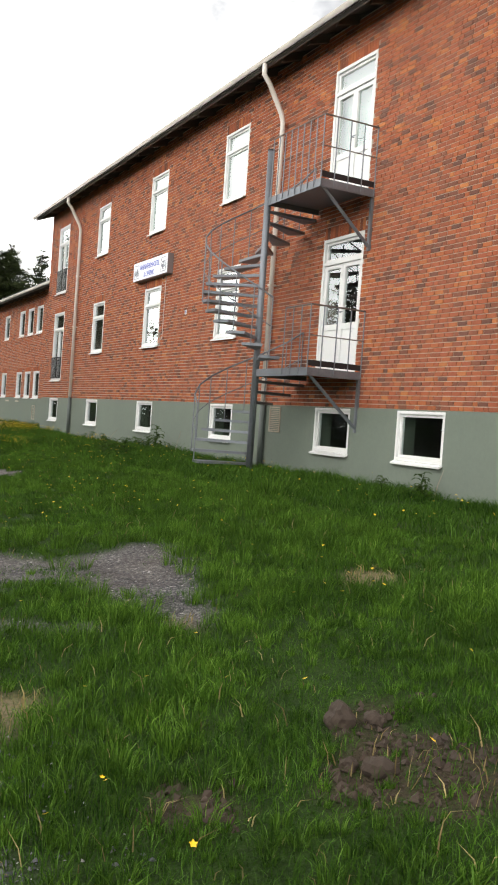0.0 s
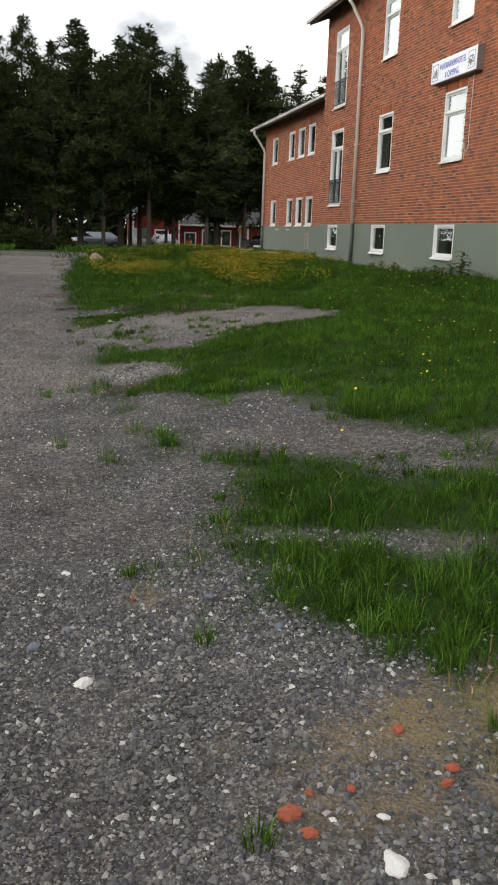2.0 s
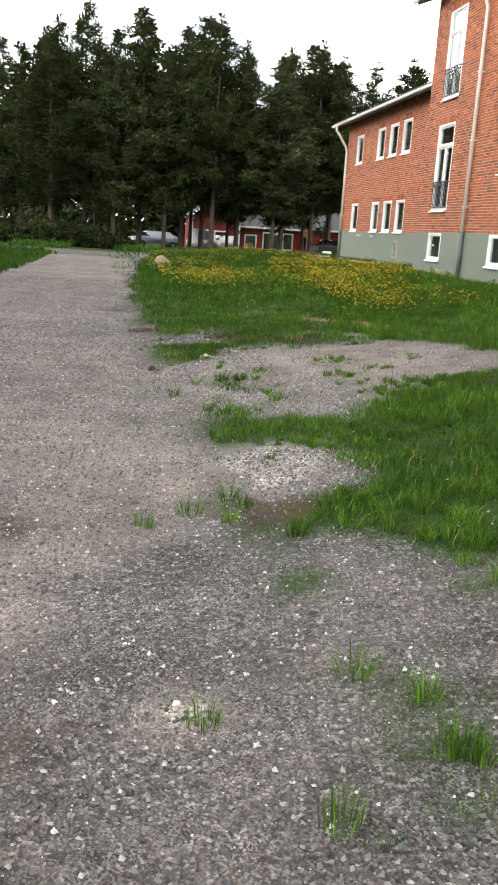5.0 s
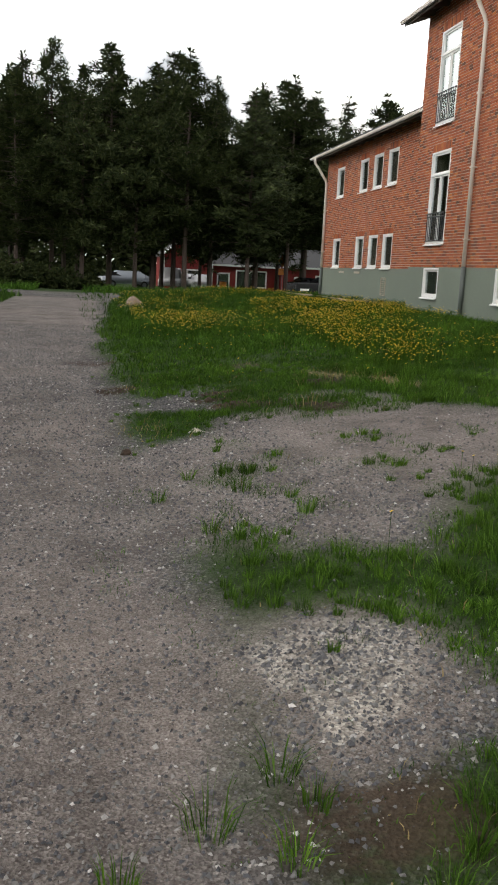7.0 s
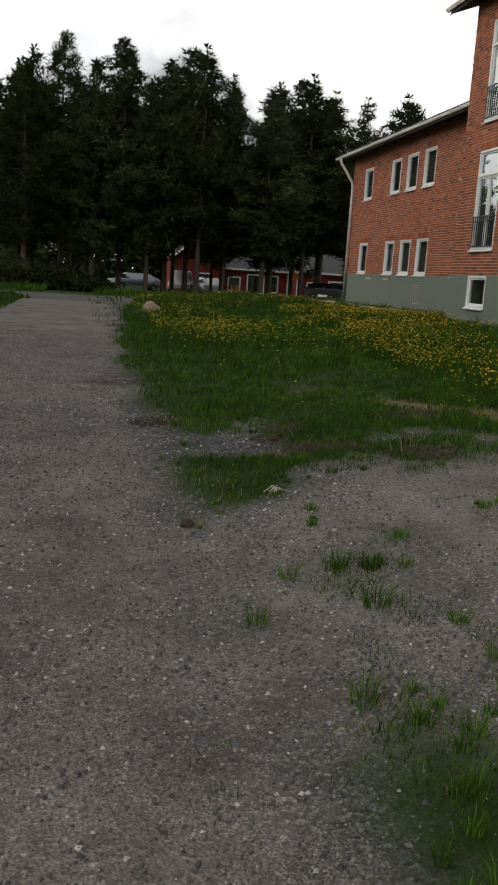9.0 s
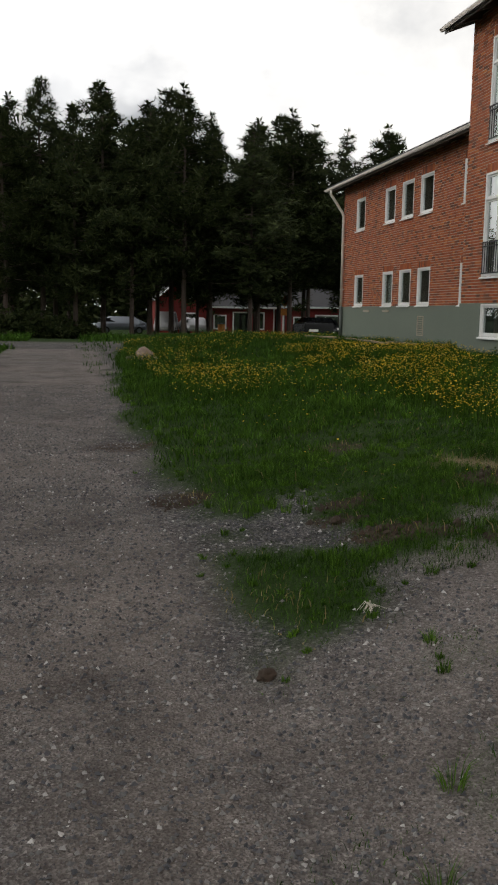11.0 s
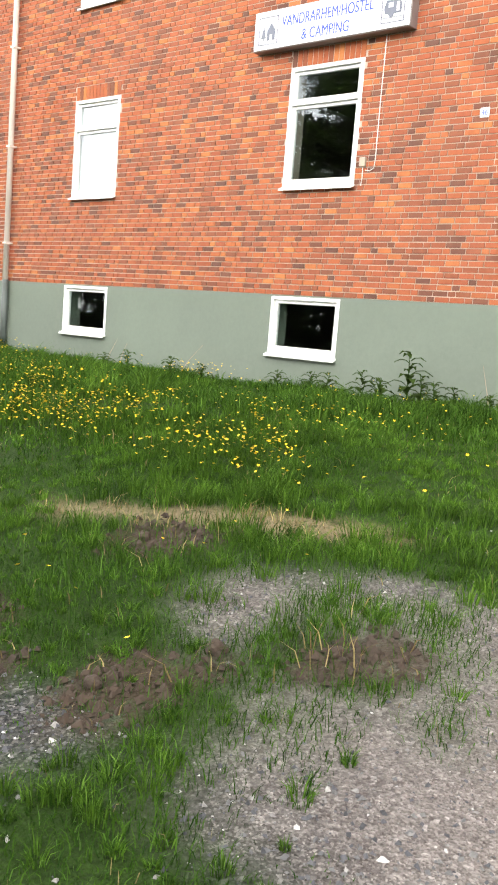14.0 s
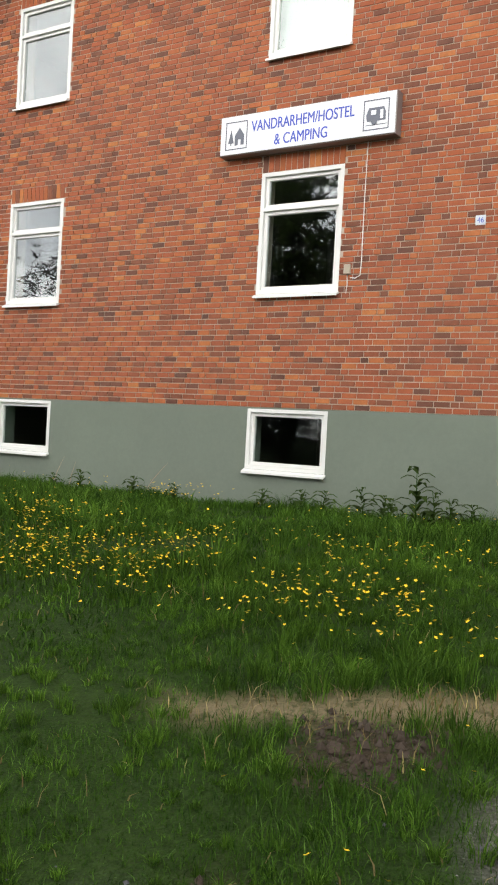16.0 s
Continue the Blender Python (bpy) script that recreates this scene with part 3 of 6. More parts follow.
def wall_bm(x0, x1, y0, y1, z0, z1, holes):
    """A wall of real thickness with openings right through it."""
    hs = [(max(a, y0), min(b, y1), max(c, z0), min(d, z1)) for a, b, c, d in holes if b > y0 and a < y1 and d > z0 and c < z1]
    ys = sorted({y0, y1, *(h[0] for h in hs), *(h[1] for h in hs)})
    zs = sorted({z0, z1, *(h[2] for h in hs), *(h[3] for h in hs)})
    bm = bmesh.new()
    solid = lambda i, j: 0 <= i < len(ys) - 1 and 0 <= j < len(zs) - 1 and not any(
        a < (ys[i] + ys[i + 1]) / 2 < b and c < (zs[j] + zs[j + 1]) / 2 < d for a, b, c, d in hs)
    V = {}
    def vert(x, y, z):
        if (x, y, z) not in V:
            V[(x, y, z)] = bm.verts.new((x, y, z))
        return V[(x, y, z)]
    def quad(*p):
        bm.faces.new([vert(*q) for q in p])
    for i in range(len(ys) - 1):
        for j in range(len(zs) - 1):
            if not solid(i, j):
                continue
            a, b, c, d = ys[i], ys[i + 1], zs[j], zs[j + 1]
            quad((x0, a, c), (x0, a, d), (x0, b, d), (x0, b, c))
            quad((x1, a, c), (x1, b, c), (x1, b, d), (x1, a, d))
            if not solid(i - 1, j):
                quad((x0, a, c), (x1, a, c), (x1, a, d), (x0, a, d))
            if not solid(i + 1, j):
                quad((x0, b, c), (x0, b, d), (x1, b, d), (x1, b, c))
            if not solid(i, j - 1):
                quad((x0, a, c), (x0, b, c), (x1, b, c), (x1, a, c))
            if not solid(i, j + 1):
                quad((x0, a, d), (x1, a, d), (x1, b, d), (x0, b, d))
    return bm


def structure(name, bm, mat, label, parent=None):
    ob = part(name, bm, mat, parent)
    return tagged(ob, label, "" if parent else name.split("_")[0], kind="structure")


wall_west = structure("wall_west", wall_bm(0.005, 0.33, Y_NEAR, Y_FAR, PLINTH_TOP, SOFFIT + 0.1, HOLES), M_MORTAR, "red brick facade in pale mortar of a three-storey building")
structure("plinth_west", wall_bm(-0.02, 0.33, Y_NEAR, Y_FAR + 0.01, 0.1, PLINTH_TOP, HOLES), M_PLINTH, "green-grey rendered plinth under the brick facade")
wall_wing = structure("wall_wing", wall_bm(WING_X + 0.005, WING_X + 0.33, Y_FAR + 0.0, WING_END, PLINTH_TOP - 0.02, WING_SOFFIT + 0.1, WING_HOLES), M_MORTAR, "red brick facade of the lower two-storey wing")
structure("plinth_wing", wall_bm(WING_X - 0.02, WING_X + 0.33, Y_FAR + 0.02, WING_END + 0.01, 0.1, PLINTH_TOP - 0.02, []), M_PLINTH, "green-grey rendered plinth of the wing")
structure("wall_north", boxed((0.33, 11.0, Y_FAR - 0.3, Y_FAR, 0.1, SOFFIT + 0.1), (5.0, 6.0, Y_FAR - 0.3, Y_FAR, SOFFIT, 9.6)), M_MORTAR, "end wall of the tall brick building")
structure("wall_south", boxed((0.33, 11.0, Y_NEAR, Y_NEAR + 0.3, 0.1, SOFFIT + 0.1)), M_MORTAR, "near end wall of the tall brick building")
structure("wall_east", boxed((10.7, 11.0, Y_NEAR + 0.3, Y_FAR - 0.3, 0.1, SOFFIT + 0.1)), M_MORTAR, "rear wall of the tall brick building")
structure("wall_wing_end", boxed((WING_X + 0.33, 10.0, WING_END - 0.3, WING_END, 0.1, WING_SOFFIT + 0.1)), M_MORTAR, "end wall of the brick wing")
structure("wall_wing_rear", boxed((9.7, 10.0, Y_FAR, WING_END - 0.3, 0.1, WING_SOFFIT + 0.1)), M_MORTAR, "rear wall of the brick wing")
# added inner walls, floors and ceilings; their dark colour stands for room shade
structure("wall_inner", boxed((4.2, 4.35, Y_NEAR + 0.3, Y_FAR - 0.3, 0.1, SOFFIT), (4.2, 4.35, Y_FAR, WING_END - 0.3, 0.1, WING_SOFFIT)), M_ROOM, "added inner wall behind the windows, coloured dark as an unlit room")
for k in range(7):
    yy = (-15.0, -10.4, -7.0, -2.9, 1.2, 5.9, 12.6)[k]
    structure("wall_room_%d" % (k + 1), boxed((0.34 if k < 6 else 1.2, 4.2, yy, yy + 0.12, 0.1, SOFFIT if k < 6 else WING_SOFFIT)), M_ROOM, "added partition wall between rooms, coloured dark as an unlit room")
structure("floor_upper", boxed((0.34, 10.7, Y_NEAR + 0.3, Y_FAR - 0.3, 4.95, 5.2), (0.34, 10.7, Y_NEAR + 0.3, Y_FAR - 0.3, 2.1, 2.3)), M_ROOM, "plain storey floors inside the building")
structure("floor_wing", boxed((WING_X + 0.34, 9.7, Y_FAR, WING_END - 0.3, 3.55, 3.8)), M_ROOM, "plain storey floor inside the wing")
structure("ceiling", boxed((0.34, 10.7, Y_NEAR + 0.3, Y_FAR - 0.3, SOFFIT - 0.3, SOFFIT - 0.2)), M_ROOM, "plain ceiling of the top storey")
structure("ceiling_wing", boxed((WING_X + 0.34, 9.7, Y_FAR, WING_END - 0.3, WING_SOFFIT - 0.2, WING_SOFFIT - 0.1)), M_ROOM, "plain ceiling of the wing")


def roof(name, x_face, y0, y1, z_eave, depth, over, rise, label):
    """A gabled roof of wavy sheets on boarded eaves with rafter tails; its gutter hangs on the front edge."""
    top = thing(name, (x_face, (y0 + y1) / 2, z_eave), label, "roof", kind="structure")
    xe, xr = x_face - over, x_face + depth / 2
    slope = rise / (xr - xe)
    n = int((y1 - y0) / 0.05)
    ys = np.linspace(y0, y1, n + 1)
    wave = 0.022 * np.sin(np.arange(n + 1) * math.pi / 2)
    co, fc = [], []
    for side in (0, 1):
        base = len(co)
        for yy, w in zip(ys, wave):
            for (x, z) in ((xe - 0.06, z_eave + 0.13 - 0.06 * slope), (xr, z_eave + 0.13 + rise)):
                co.append((x if side == 0 else 2 * xr - x, yy, z + w))
            for (x, z) in ((xe - 0.06, z_eave + 0.09 - 0.06 * slope), (xr, z_eave + 0.09 + rise)):
                co.append((x if side == 0 else 2 * xr - x, yy, z + w))
        for k in range(n):
            a = base + 4 * k
            fc += [(a, a + 4, a + 5, a + 1), (a + 2, a + 3, a + 7, a + 6), (a, a + 2, a + 6, a + 4)]
    raw_mesh("roof_sheets", co, fc, M_ROOF, top)
    bm = bmesh.new()
    for s in (0, 1):
        m = lambda x: x if s == 0 else 2 * xr - x
        v = [bm.verts.new(p) for p in ((m(xe), y0 + 0.05, z_eave + 0.02), (m(xr), y0 + 0.05, z_eave + 0.02 + rise), (m(xr), y1 - 0.05, z_eave + 0.02 + rise), (m(xe), y1 - 0.05, z_eave + 0.02))]
        w = [bm.verts.new(p.co + Vector((0, 0, 0.04))) for p in v]
        bm.faces.new(v), bm.faces.new(w[::-1])
        for k in range(4):
            bm.faces.new((v[k], v[(k + 1) % 4], w[(k + 1) % 4], w[k]))
    bmesh.ops.recalc_face_normals(bm, faces=bm.faces)
    part("eave_boards", bm, M_SOFFIT, top)
    k = 0
    yy = y0 + 0.25
    first = None
    while yy < y1 - 0.1:                      # rafter tails
        if first is None:
            bm = bmesh.new()
            vs = [bm.verts.new(p) for p in ((xe + 0.05, -0.045, z_eave - 0.09), (x_face + 0.3, -0.045, z_eave - 0.14 + slope * (over + 0.25)),
                                            (x_face + 0.3, -0.045, z_eave + 0.02 + slope * (over + 0.3)), (xe + 0.05, -0.045, z_eave + 0.02 + slope * 0.05))]
            ws = [bm.verts.new(p.co + Vector((0, 0.09, 0))) for p in vs]
            bm.faces.new(vs), bm.faces.new(ws[::-1])
            for q in range(4):
                bm.faces.new((vs[q], vs[(q + 1) % 4], ws[(q + 1) % 4], ws[q]))
            bmesh.ops.recalc_face_normals(bm, faces=bm.faces)
            first = part("rafter_tail", bm, M_SOFFIT, top)
            first.location.y = yy
        else:
            o = first.copy()
            scene.collection.objects.link(o)
            o.location.y = yy
        yy += 0.92
    part("fascia", boxed((xe - 0.02, xe + 0.005, y0, y1, z_eave - 0.07, z_eave + 0.08), bevel=0.003), M_FASCIA, top, "grey-brown eave fascia")
    for yv in (y0, y1):                       # verge boards follow the slope
        bm = bmesh.new()
        for sgn in (0, 1):
            m = lambda x: x if sgn == 0 else 2 * xr - x
            ring = []
            for dy in (-0.015, 0.015):
                ring.append([bm.verts.new((m(x), yv + dy, z)) for x, z in ((xe - 0.02, z_eave - 0.06), (xr, z_eave - 0.06 + rise), (xr, z_eave + 0.12 + rise), (xe - 0.02, z_eave + 0.12))])
            bm.faces.new(ring[0]), bm.faces.new(ring[1][::-1])
            for q in range(4):
                bm.faces.new((ring[0][q], ring[0][(q + 1) % 4], ring[1][(q + 1) % 4], ring[1][q]))
        bmesh.ops.recalc_face_normals(bm, faces=bm.faces)
        part("verge_board", bm, M_FASCIA, top)
    bm = bmesh.new()
    prof = [(-0.07 * math.cos(a), -0.07 * math.sin(a)) for a in np.linspace(0, math.pi, 9)]
    rows = [[bm.verts.new((xe - 0.10 + px, yv, z_eave + 0.03 + pz)) for px, pz in prof] for yv in (y0 + 0.02, y1 - 0.02)]
    for q in range(8):
        bm.faces.new((rows[0][q], rows[0][q + 1], rows[1][q + 1], rows[1][q]))
    geo = bmesh.ops.solidify(bm, geom=bm.faces[:], thickness=0.006)
    part("gutter", bm, M_PIPE, top, "cream half-round eave gutter", smooth=True)
    return top


roof("roof_main", 0.0, Y_NEAR - 0.5, 10.2, 8.21, 11.0, 0.45, 2.35, "dark wavy-sheet roof with boarded eaves and cream gutter")
roof("roof_wing", WING_X, Y_FAR, 22.3, 6.12, 9.2, 0.5, 1.75, "dark wavy-sheet roof of the wing with cream gutter")


def downpipe(y, x_face, z_top, z_paint, z_low, over, label):
    top = thing("downpipe", (x_face - 0.09, y, z_low), label, "downpipe")
    part("pipe", bar([(x_face - over - 0.1, y, z_top), (x_face - over - 0.1, y, z_top - 0.22), (x_face - over + 0.02, y, z_top - 0.36),
                      (x_face - 0.14, y, z_top - 0.85), (x_face - 0.09, y, z_top - 1.0), (x_face - 0.09, y, z_paint)], 0.048, 14), M_PIPE, top, "cream enamelled pipe", True)
    part("lower_pipe", bar([(x_face - 0.085, y, z_paint), (x_face - 0.085, y, z_low)], 0.054, 14), M_PIPE_DARK, top, "dark green-grey painted lower pipe", True)
    for z in np.arange(z_paint + 0.6, z_top - 1.1, 1.6):
        part("pipe_clamp", boxed((x_face - 0.145, x_face + 0.0, y - 0.056, y + 0.056, z, z + 0.03), bevel=0.004), M_PIPE, top)
    return top


downpipe(5.87, 0.0, 8.2, 1.95, 0.66, 0.45, "cream downpipe with dark painted foot on brick")
downpipe(-6.93, 0.0, 8.2, 1.95, 0.62, 0.45, "cream downpipe behind the spiral stair")
downpipe(21.62, WING_X, 6.14, 1.92, 0.5, 0.5, "cream downpipe at the end of the wing")


# ---------------------------------------------------------------- windows and doors
WIN_NO = [0]


def opening(label, kind="window"):
    WIN_NO[0] += 1
    return WIN_NO[0]


def pane(name, x, y0, y1, z0, z1, parent, glass=None):
    o = part(name, boxed((x, x + 0.006, y0, y1, z0, z1)), glass or M_GLASS, parent)
    o.visible_shadow = False
    return o


def window(x, y0, y1, z0, z1, label, transom=0.0, mullion=False, blind=None, sill=True, cas=0.05, glass=None):
    """A white casement in its opening: casing, sash or sashes, panes and a metal sill."""
    top = thing("window_%d" % opening(label), (x, (y0 + y1) / 2, z0), label, "window", kind="structure")
    part("window_frame", frame_bm(x - 0.005, x + 0.12, y0, y1, z0, z1, cas), M_WHITE, top)
    a, b, lo, hi = y0 + cas, y1 - cas, z0 + cas, z1 - cas
    zt = lo + (hi - lo) * (1 - transom) if transom else hi
    cells = []
    if transom:
        part("transom", boxed((x - 0.004, x + 0.12, a, b, zt - 0.02, zt + 0.02), bevel=0.004), M_WHITE, top)
        cells.append((a, b, zt + 0.02, hi))
    zl = zt - 0.02 if transom else hi
    if mullion:
        mid = (a + b) / 2
        part("mullion", boxed((x + 0.01, x + 0.11, mid - 0.022, mid + 0.022, lo, zl), bevel=0.003), M_WHITE, top)
        cells += [(a, mid - 0.022, lo, zl), (mid + 0.022, b, lo, zl)]
    else:
        cells.append((a, b, lo, zl))
    for c in cells:
        s = part("sash", frame_bm(x + 0.03, x + 0.085, c[0] + 0.002, c[1] - 0.002, c[2] + 0.002, c[3] - 0.002, 0.042), M_WHITE, top)
        pane("pane", x + 0.055, c[0] + 0.043, c[1] - 0.043, c[2] + 0.043, c[3] - 0.043, s, glass)
    if sill:
        bm = bmesh.new()
        vs = [bm.verts.new(p) for p in ((x - 0.065, y0 - 0.012, z0 - 0.03), (x - 0.065, y1 + 0.012, z0 - 0.03), (x + 0.02, y1 + 0.012, z0 + 0.006), (x + 0.02, y0 - 0.012, z0 + 0.006))]
        ws = [bm.verts.new(v.co - Vector((0, 0, 0.025))) for v in vs]
        bm.faces.new(vs), bm.faces.new(ws[::-1])
        for q in range(4):
            bm.faces.new((vs[q], vs[(q + 1) % 4], ws[(q + 1) % 4], ws[q]))
        bmesh.ops.recalc_face_normals(bm, faces=bm.faces)
        part("window_sill", bm, M_WHITE, top, "white sheet-metal sill")
    if blind:
        mat, drop = blind
        part("blind", boxed((x + 0.20, x + 0.205, y0 + 0.01, y1 - 0.01, z1 - (z1 - z0) * drop, z1 - 0.01)), mat, top, "pale blind drawn behind the glass")
    return top


for a, b in BASEMENT:
    window(0.0 - 0.02, a, b, 1.18, 1.91, "small white basement window with a dark pane", cas=0.045, glass=M_GLASS_DIM)
for (a, b), bl in zip(GROUND_W, ((M_CURTAIN, 0.3), None, None)):
    window(0.0, a, b, 3.30, 4.77, "white casement window with a top light in brick", transom=0.29)
for (a, b), drop in zip(GROUND_W, (1.0, 1.0, 0.0)):
    window(0.0, a, b, 6.17, 7.62, "white casement window with a top light under the eaves", transom=0.27, blind=(M_BLIND, drop) if drop else None)
for i, (a, b) in enumerate(WING_W):
    window(WING_X, a, b, 1.93, 3.0, "narrow white window in the wing's lower storey", blind=(M_CURTAIN, 1.0) if i == 1 else None, cas=0.045)
    window(WING_X, a, b, 4.53, 5.62, "narrow white window in the wing's upper storey", cas=0.045)


def french_window(z0, z1, z_rail):
    x, y0, y1 = 0.0, 7.4, 8.6
    top = window(x, y0, y1, z0, z1, "tall white french window with a black iron guard", transom=0.24, mullion=True, blind=(M_CURTAIN, 0.98) if z0 > 4 else None)
    guard = thing("window_guard", (x - 0.02, 8.0, z0 + 0.03), "black iron guard rail before a french window", "railing", "french window guards")
    for z in (z0 + 0.07, z_rail - 0.09, z_rail):
        part("rail", boxed((x - 0.035, x - 0.012, y0 + 0.02, y1 - 0.02, z - 0.014, z + 0.014), bevel=0.003), M_BLACK, guard)
    for k in range(11):
        yb = y0 + 0.06 + k * (y1 - y0 - 0.12) / 10
        part("baluster", boxed((x - 0.031, x - 0.016, yb - 0.008, yb + 0.008, z0 + 0.08, z_rail)), M_BLACK, guard)
    for yb in (y0 + 0.025, y1 - 0.025):
        part("bracket", boxed((x - 0.034, x + 0.002, yb - 0.012, yb + 0.012, z_rail - 0.03, z_rail + 0.005)), M_BLACK, guard)


french_window(2.52, 4.78, 3.27)
french_window(5.44, 7.67, 6.2)


def balcony_door(z0, z1, number, curtain):
    x, y0, y1 = 0.0, -9.77, -8.57
    top = thing("door_%d" % number, (x, (y0 + y1) / 2, z0), "white glazed double door with top light onto a steel landing", "door", kind="structure")
    part("door_frame", frame_bm(x - 0.005, x + 0.12, y0, y1, z0, z1, 0.055, 0.03), M_WHITE, top)
    zt, mid = z0 + 1.82, (y0 + y1) / 2
    part("transom", boxed((x - 0.003, x + 0.12, y0 + 0.055, y1 - 0.055, zt, zt + 0.06), bevel=0.004), M_WHITE, top)
    s = part("top_light", frame_bm(x + 0.03, x + 0.085, y0 + 0.057, y1 - 0.057, zt + 0.062, z1 - 0.057, 0.045), M_WHITE, top)
    pane("pane", x + 0.055, y0 + 0.1, y1 - 0.1, zt + 0.105, z1 - 0.1, s)
    for a, b in ((y0 + 0.057, mid - 0.003), (mid + 0.003, y1 - 0.057)):
        leaf = part("door_leaf", frame_bm(x + 0.025, x + 0.085, a, b, z0 + 0.032, zt - 0.002, 0.07, 0.1), M_WHITE, top)
        part("panel", boxed((x + 0.045, x + 0.07, a + 0.069, b - 0.069, z0 + 0.13, z0 + 0.72), bevel=0.004), M_WHITE, leaf)
        part("rail", boxed((x + 0.026, x + 0.084, a + 0.069, b - 0.069, z0 + 0.72, z0 + 0.82), bevel=0.004), M_WHITE, leaf)
        pane("pane", x + 0.055, a + 0.068, b - 0.068, z0 + 0.82, zt - 0.07, leaf)
    part("handle", bar([(x + 0.03, mid - 0.04, z0 + 1.0), (x - 0.03, mid - 0.04, z0 + 1.0), (x - 0.03, mid - 0.15, z0 + 1.0)], 0.009), M_STEEL, top, "steel lever handle")
    if curtain:
        part("blind", boxed((x + 0.2, x + 0.205, y0 + 0.02, y1 - 0.02, z0 + 0.8, z1 - 0.02)), M_BLIND, top, "pale curtain behind the glass")


balcony_door(2.50, 4.77, 1, False)
balcony_door(5.38, 7.64, 2, True)

# ---------------------------------------------------------------- spiral stair and landings
POLE = (-1.0, -8.28)


def tread_bm(ang, span, z, r0=0.05, r1=0.98):
    """A folded sheet-steel wedge with a turned-down nose."""
    bm = bmesh.new()
    def ring(zz):
        out = []
        for r, a in ((r0, ang), (r1, ang), (r1 * 1.01, ang + span / 2), (r1, ang + span), (r0, ang + span)):
            out.append(bm.verts.new((POLE[0] + r * math.cos(a), POLE[1] + r * math.sin(a), zz)))
        return out
    lo, hi = ring(z - 0.045), ring(z)
    bm.faces.new(hi), bm.faces.new(lo[::-1])
    for k in range(5):
        bm.faces.new((lo[k], lo[(k + 1) % 5], hi[(k + 1) % 5], hi[k]))
    bmesh.ops.recalc_face_normals(bm, faces=bm.faces)
    return bm


def landing(name, z, rail_from, parent):
    y0, y1, xo = -9.98, -8.32, -1.02
    deck = part(name, boxed((xo + 0.02, -0.02, y0 + 0.02, y1, z - 0.03, z), bevel=0.003), M_STEEL, parent, "galvanised steel landing deck")
    for d in ((xo, xo + 0.02, y0, y1, z - 0.12, z + 0.005), (xo + 0.02, -0.02, y0, y0 + 0.02, z - 0.12, z + 0.005), (xo + 0.02, -0.02, y1 - 0.02, y1, z - 0.12, z - 0.032)):
        part("edge_channel", boxed(d, bevel=0.003), M_STEEL, deck)
    part("kick_plate", boxed((xo + 0.02, -0.02, y0 + 0.003, y0 + 0.012, z + 0.03, z + 0.12)), M_BLACK, deck)
    h = 0.97
    part("handrail", bar([(-0.02, y0, z + h), (xo, y0, z + h), (xo, rail_from, z + h)], 0.014), M_RUST, deck)
    part("mid_rail", bar([(-0.02, y0, z + 0.5), (xo, y0, z + 0.5)], 0.009), M_RUST, deck)
    for x in (-0.03, -0.28, -0.53, -0.78, xo):
        part("baluster", bar([(x, y0, z - 0.1), (x, y0, z + h)], 0.010, 6), M_STEEL, deck)
    k = int((rail_from - y0) / 0.19)
    for i in range(1, k + 1):
        y = y0 + (rail_from - y0) * i / k
        part("baluster", bar([(xo - 0.008, y, z - 0.1), (xo - 0.008, y, z + h)], 0.009, 6), M_STEEL, deck)
    part("wall_strut", boxed((-0.05, 0.0, y0 + 0.02, y0 + 0.07, z - 0.95, z - 0.12), bevel=0.004), M_STEEL, deck)
    part("diagonal_strut", bar([(xo + 0.08, y0 + 0.045, z - 0.11), (-0.04, y0 + 0.045, z - 0.88)], 0.027, 6), M_STEEL, deck)


def flight(z_top, z_low, n, turn, parent):
    """Treads wind down round the pole from the landing's far edge; one baluster each under a winding handrail."""
    step = (z_top - z_low) / n
    span = turn / (n - 1)
    rail, low = [], []
    for k in range(n - 1):
        z, a = z_top - (k + 1) * step, k * span
        t = part("tread", tread_bm(a, span * 1.12, z), M_STEEL, parent)
        am = a + span * 0.5
        px, py = POLE[0] + 1.0 * math.cos(am), POLE[1] + 1.0 * math.sin(am)
        part("baluster", bar([(px, py, z - 0.04), (px, py, z + 0.92)], 0.009, 6), M_STEEL, t)
        rail.append((px, py, z + 0.92))
        low.append((px, py, z + 0.46))
    part("handrail", bar(rail, 0.015), M_STEEL, parent, "winding steel handrail")
    part("mid_rail", bar(low, 0.008), M_STEEL, parent)


stair = thing("spiral_staircase", (POLE[0], POLE[1], 0.66), "galvanised steel spiral fire stair with two landings on brick", "staircase")
part("pole", bar([(*POLE, 0.6), (*POLE, 6.16)], 0.058, 16), M_STEEL, stair, "round grey steel centre pole", True)
part("pole_cap", bar([(*POLE, 6.16), (*POLE, 6.19), (*POLE, 6.2)], [0.062, 0.062, 0.03], 16), M_BLACK, stair)
landing("upper_landing", 5.36, -8.42, stair)
landing("lower_landing", 2.48, -9.22, stair)
flight(5.36, 2.48, 16, radians(262), stair)
flight(2.48, 0.72, 10, radians(185), stair)

# ---------------------------------------------------------------- sign, plate, cable, vents
FACE = Matrix(((0, 0, -1, 0), (-1, 0, 0, 0), (0, 1, 0, 0), (0, 0, 0, 1)))     # x of the sign runs to -y, its y up, its face to -x


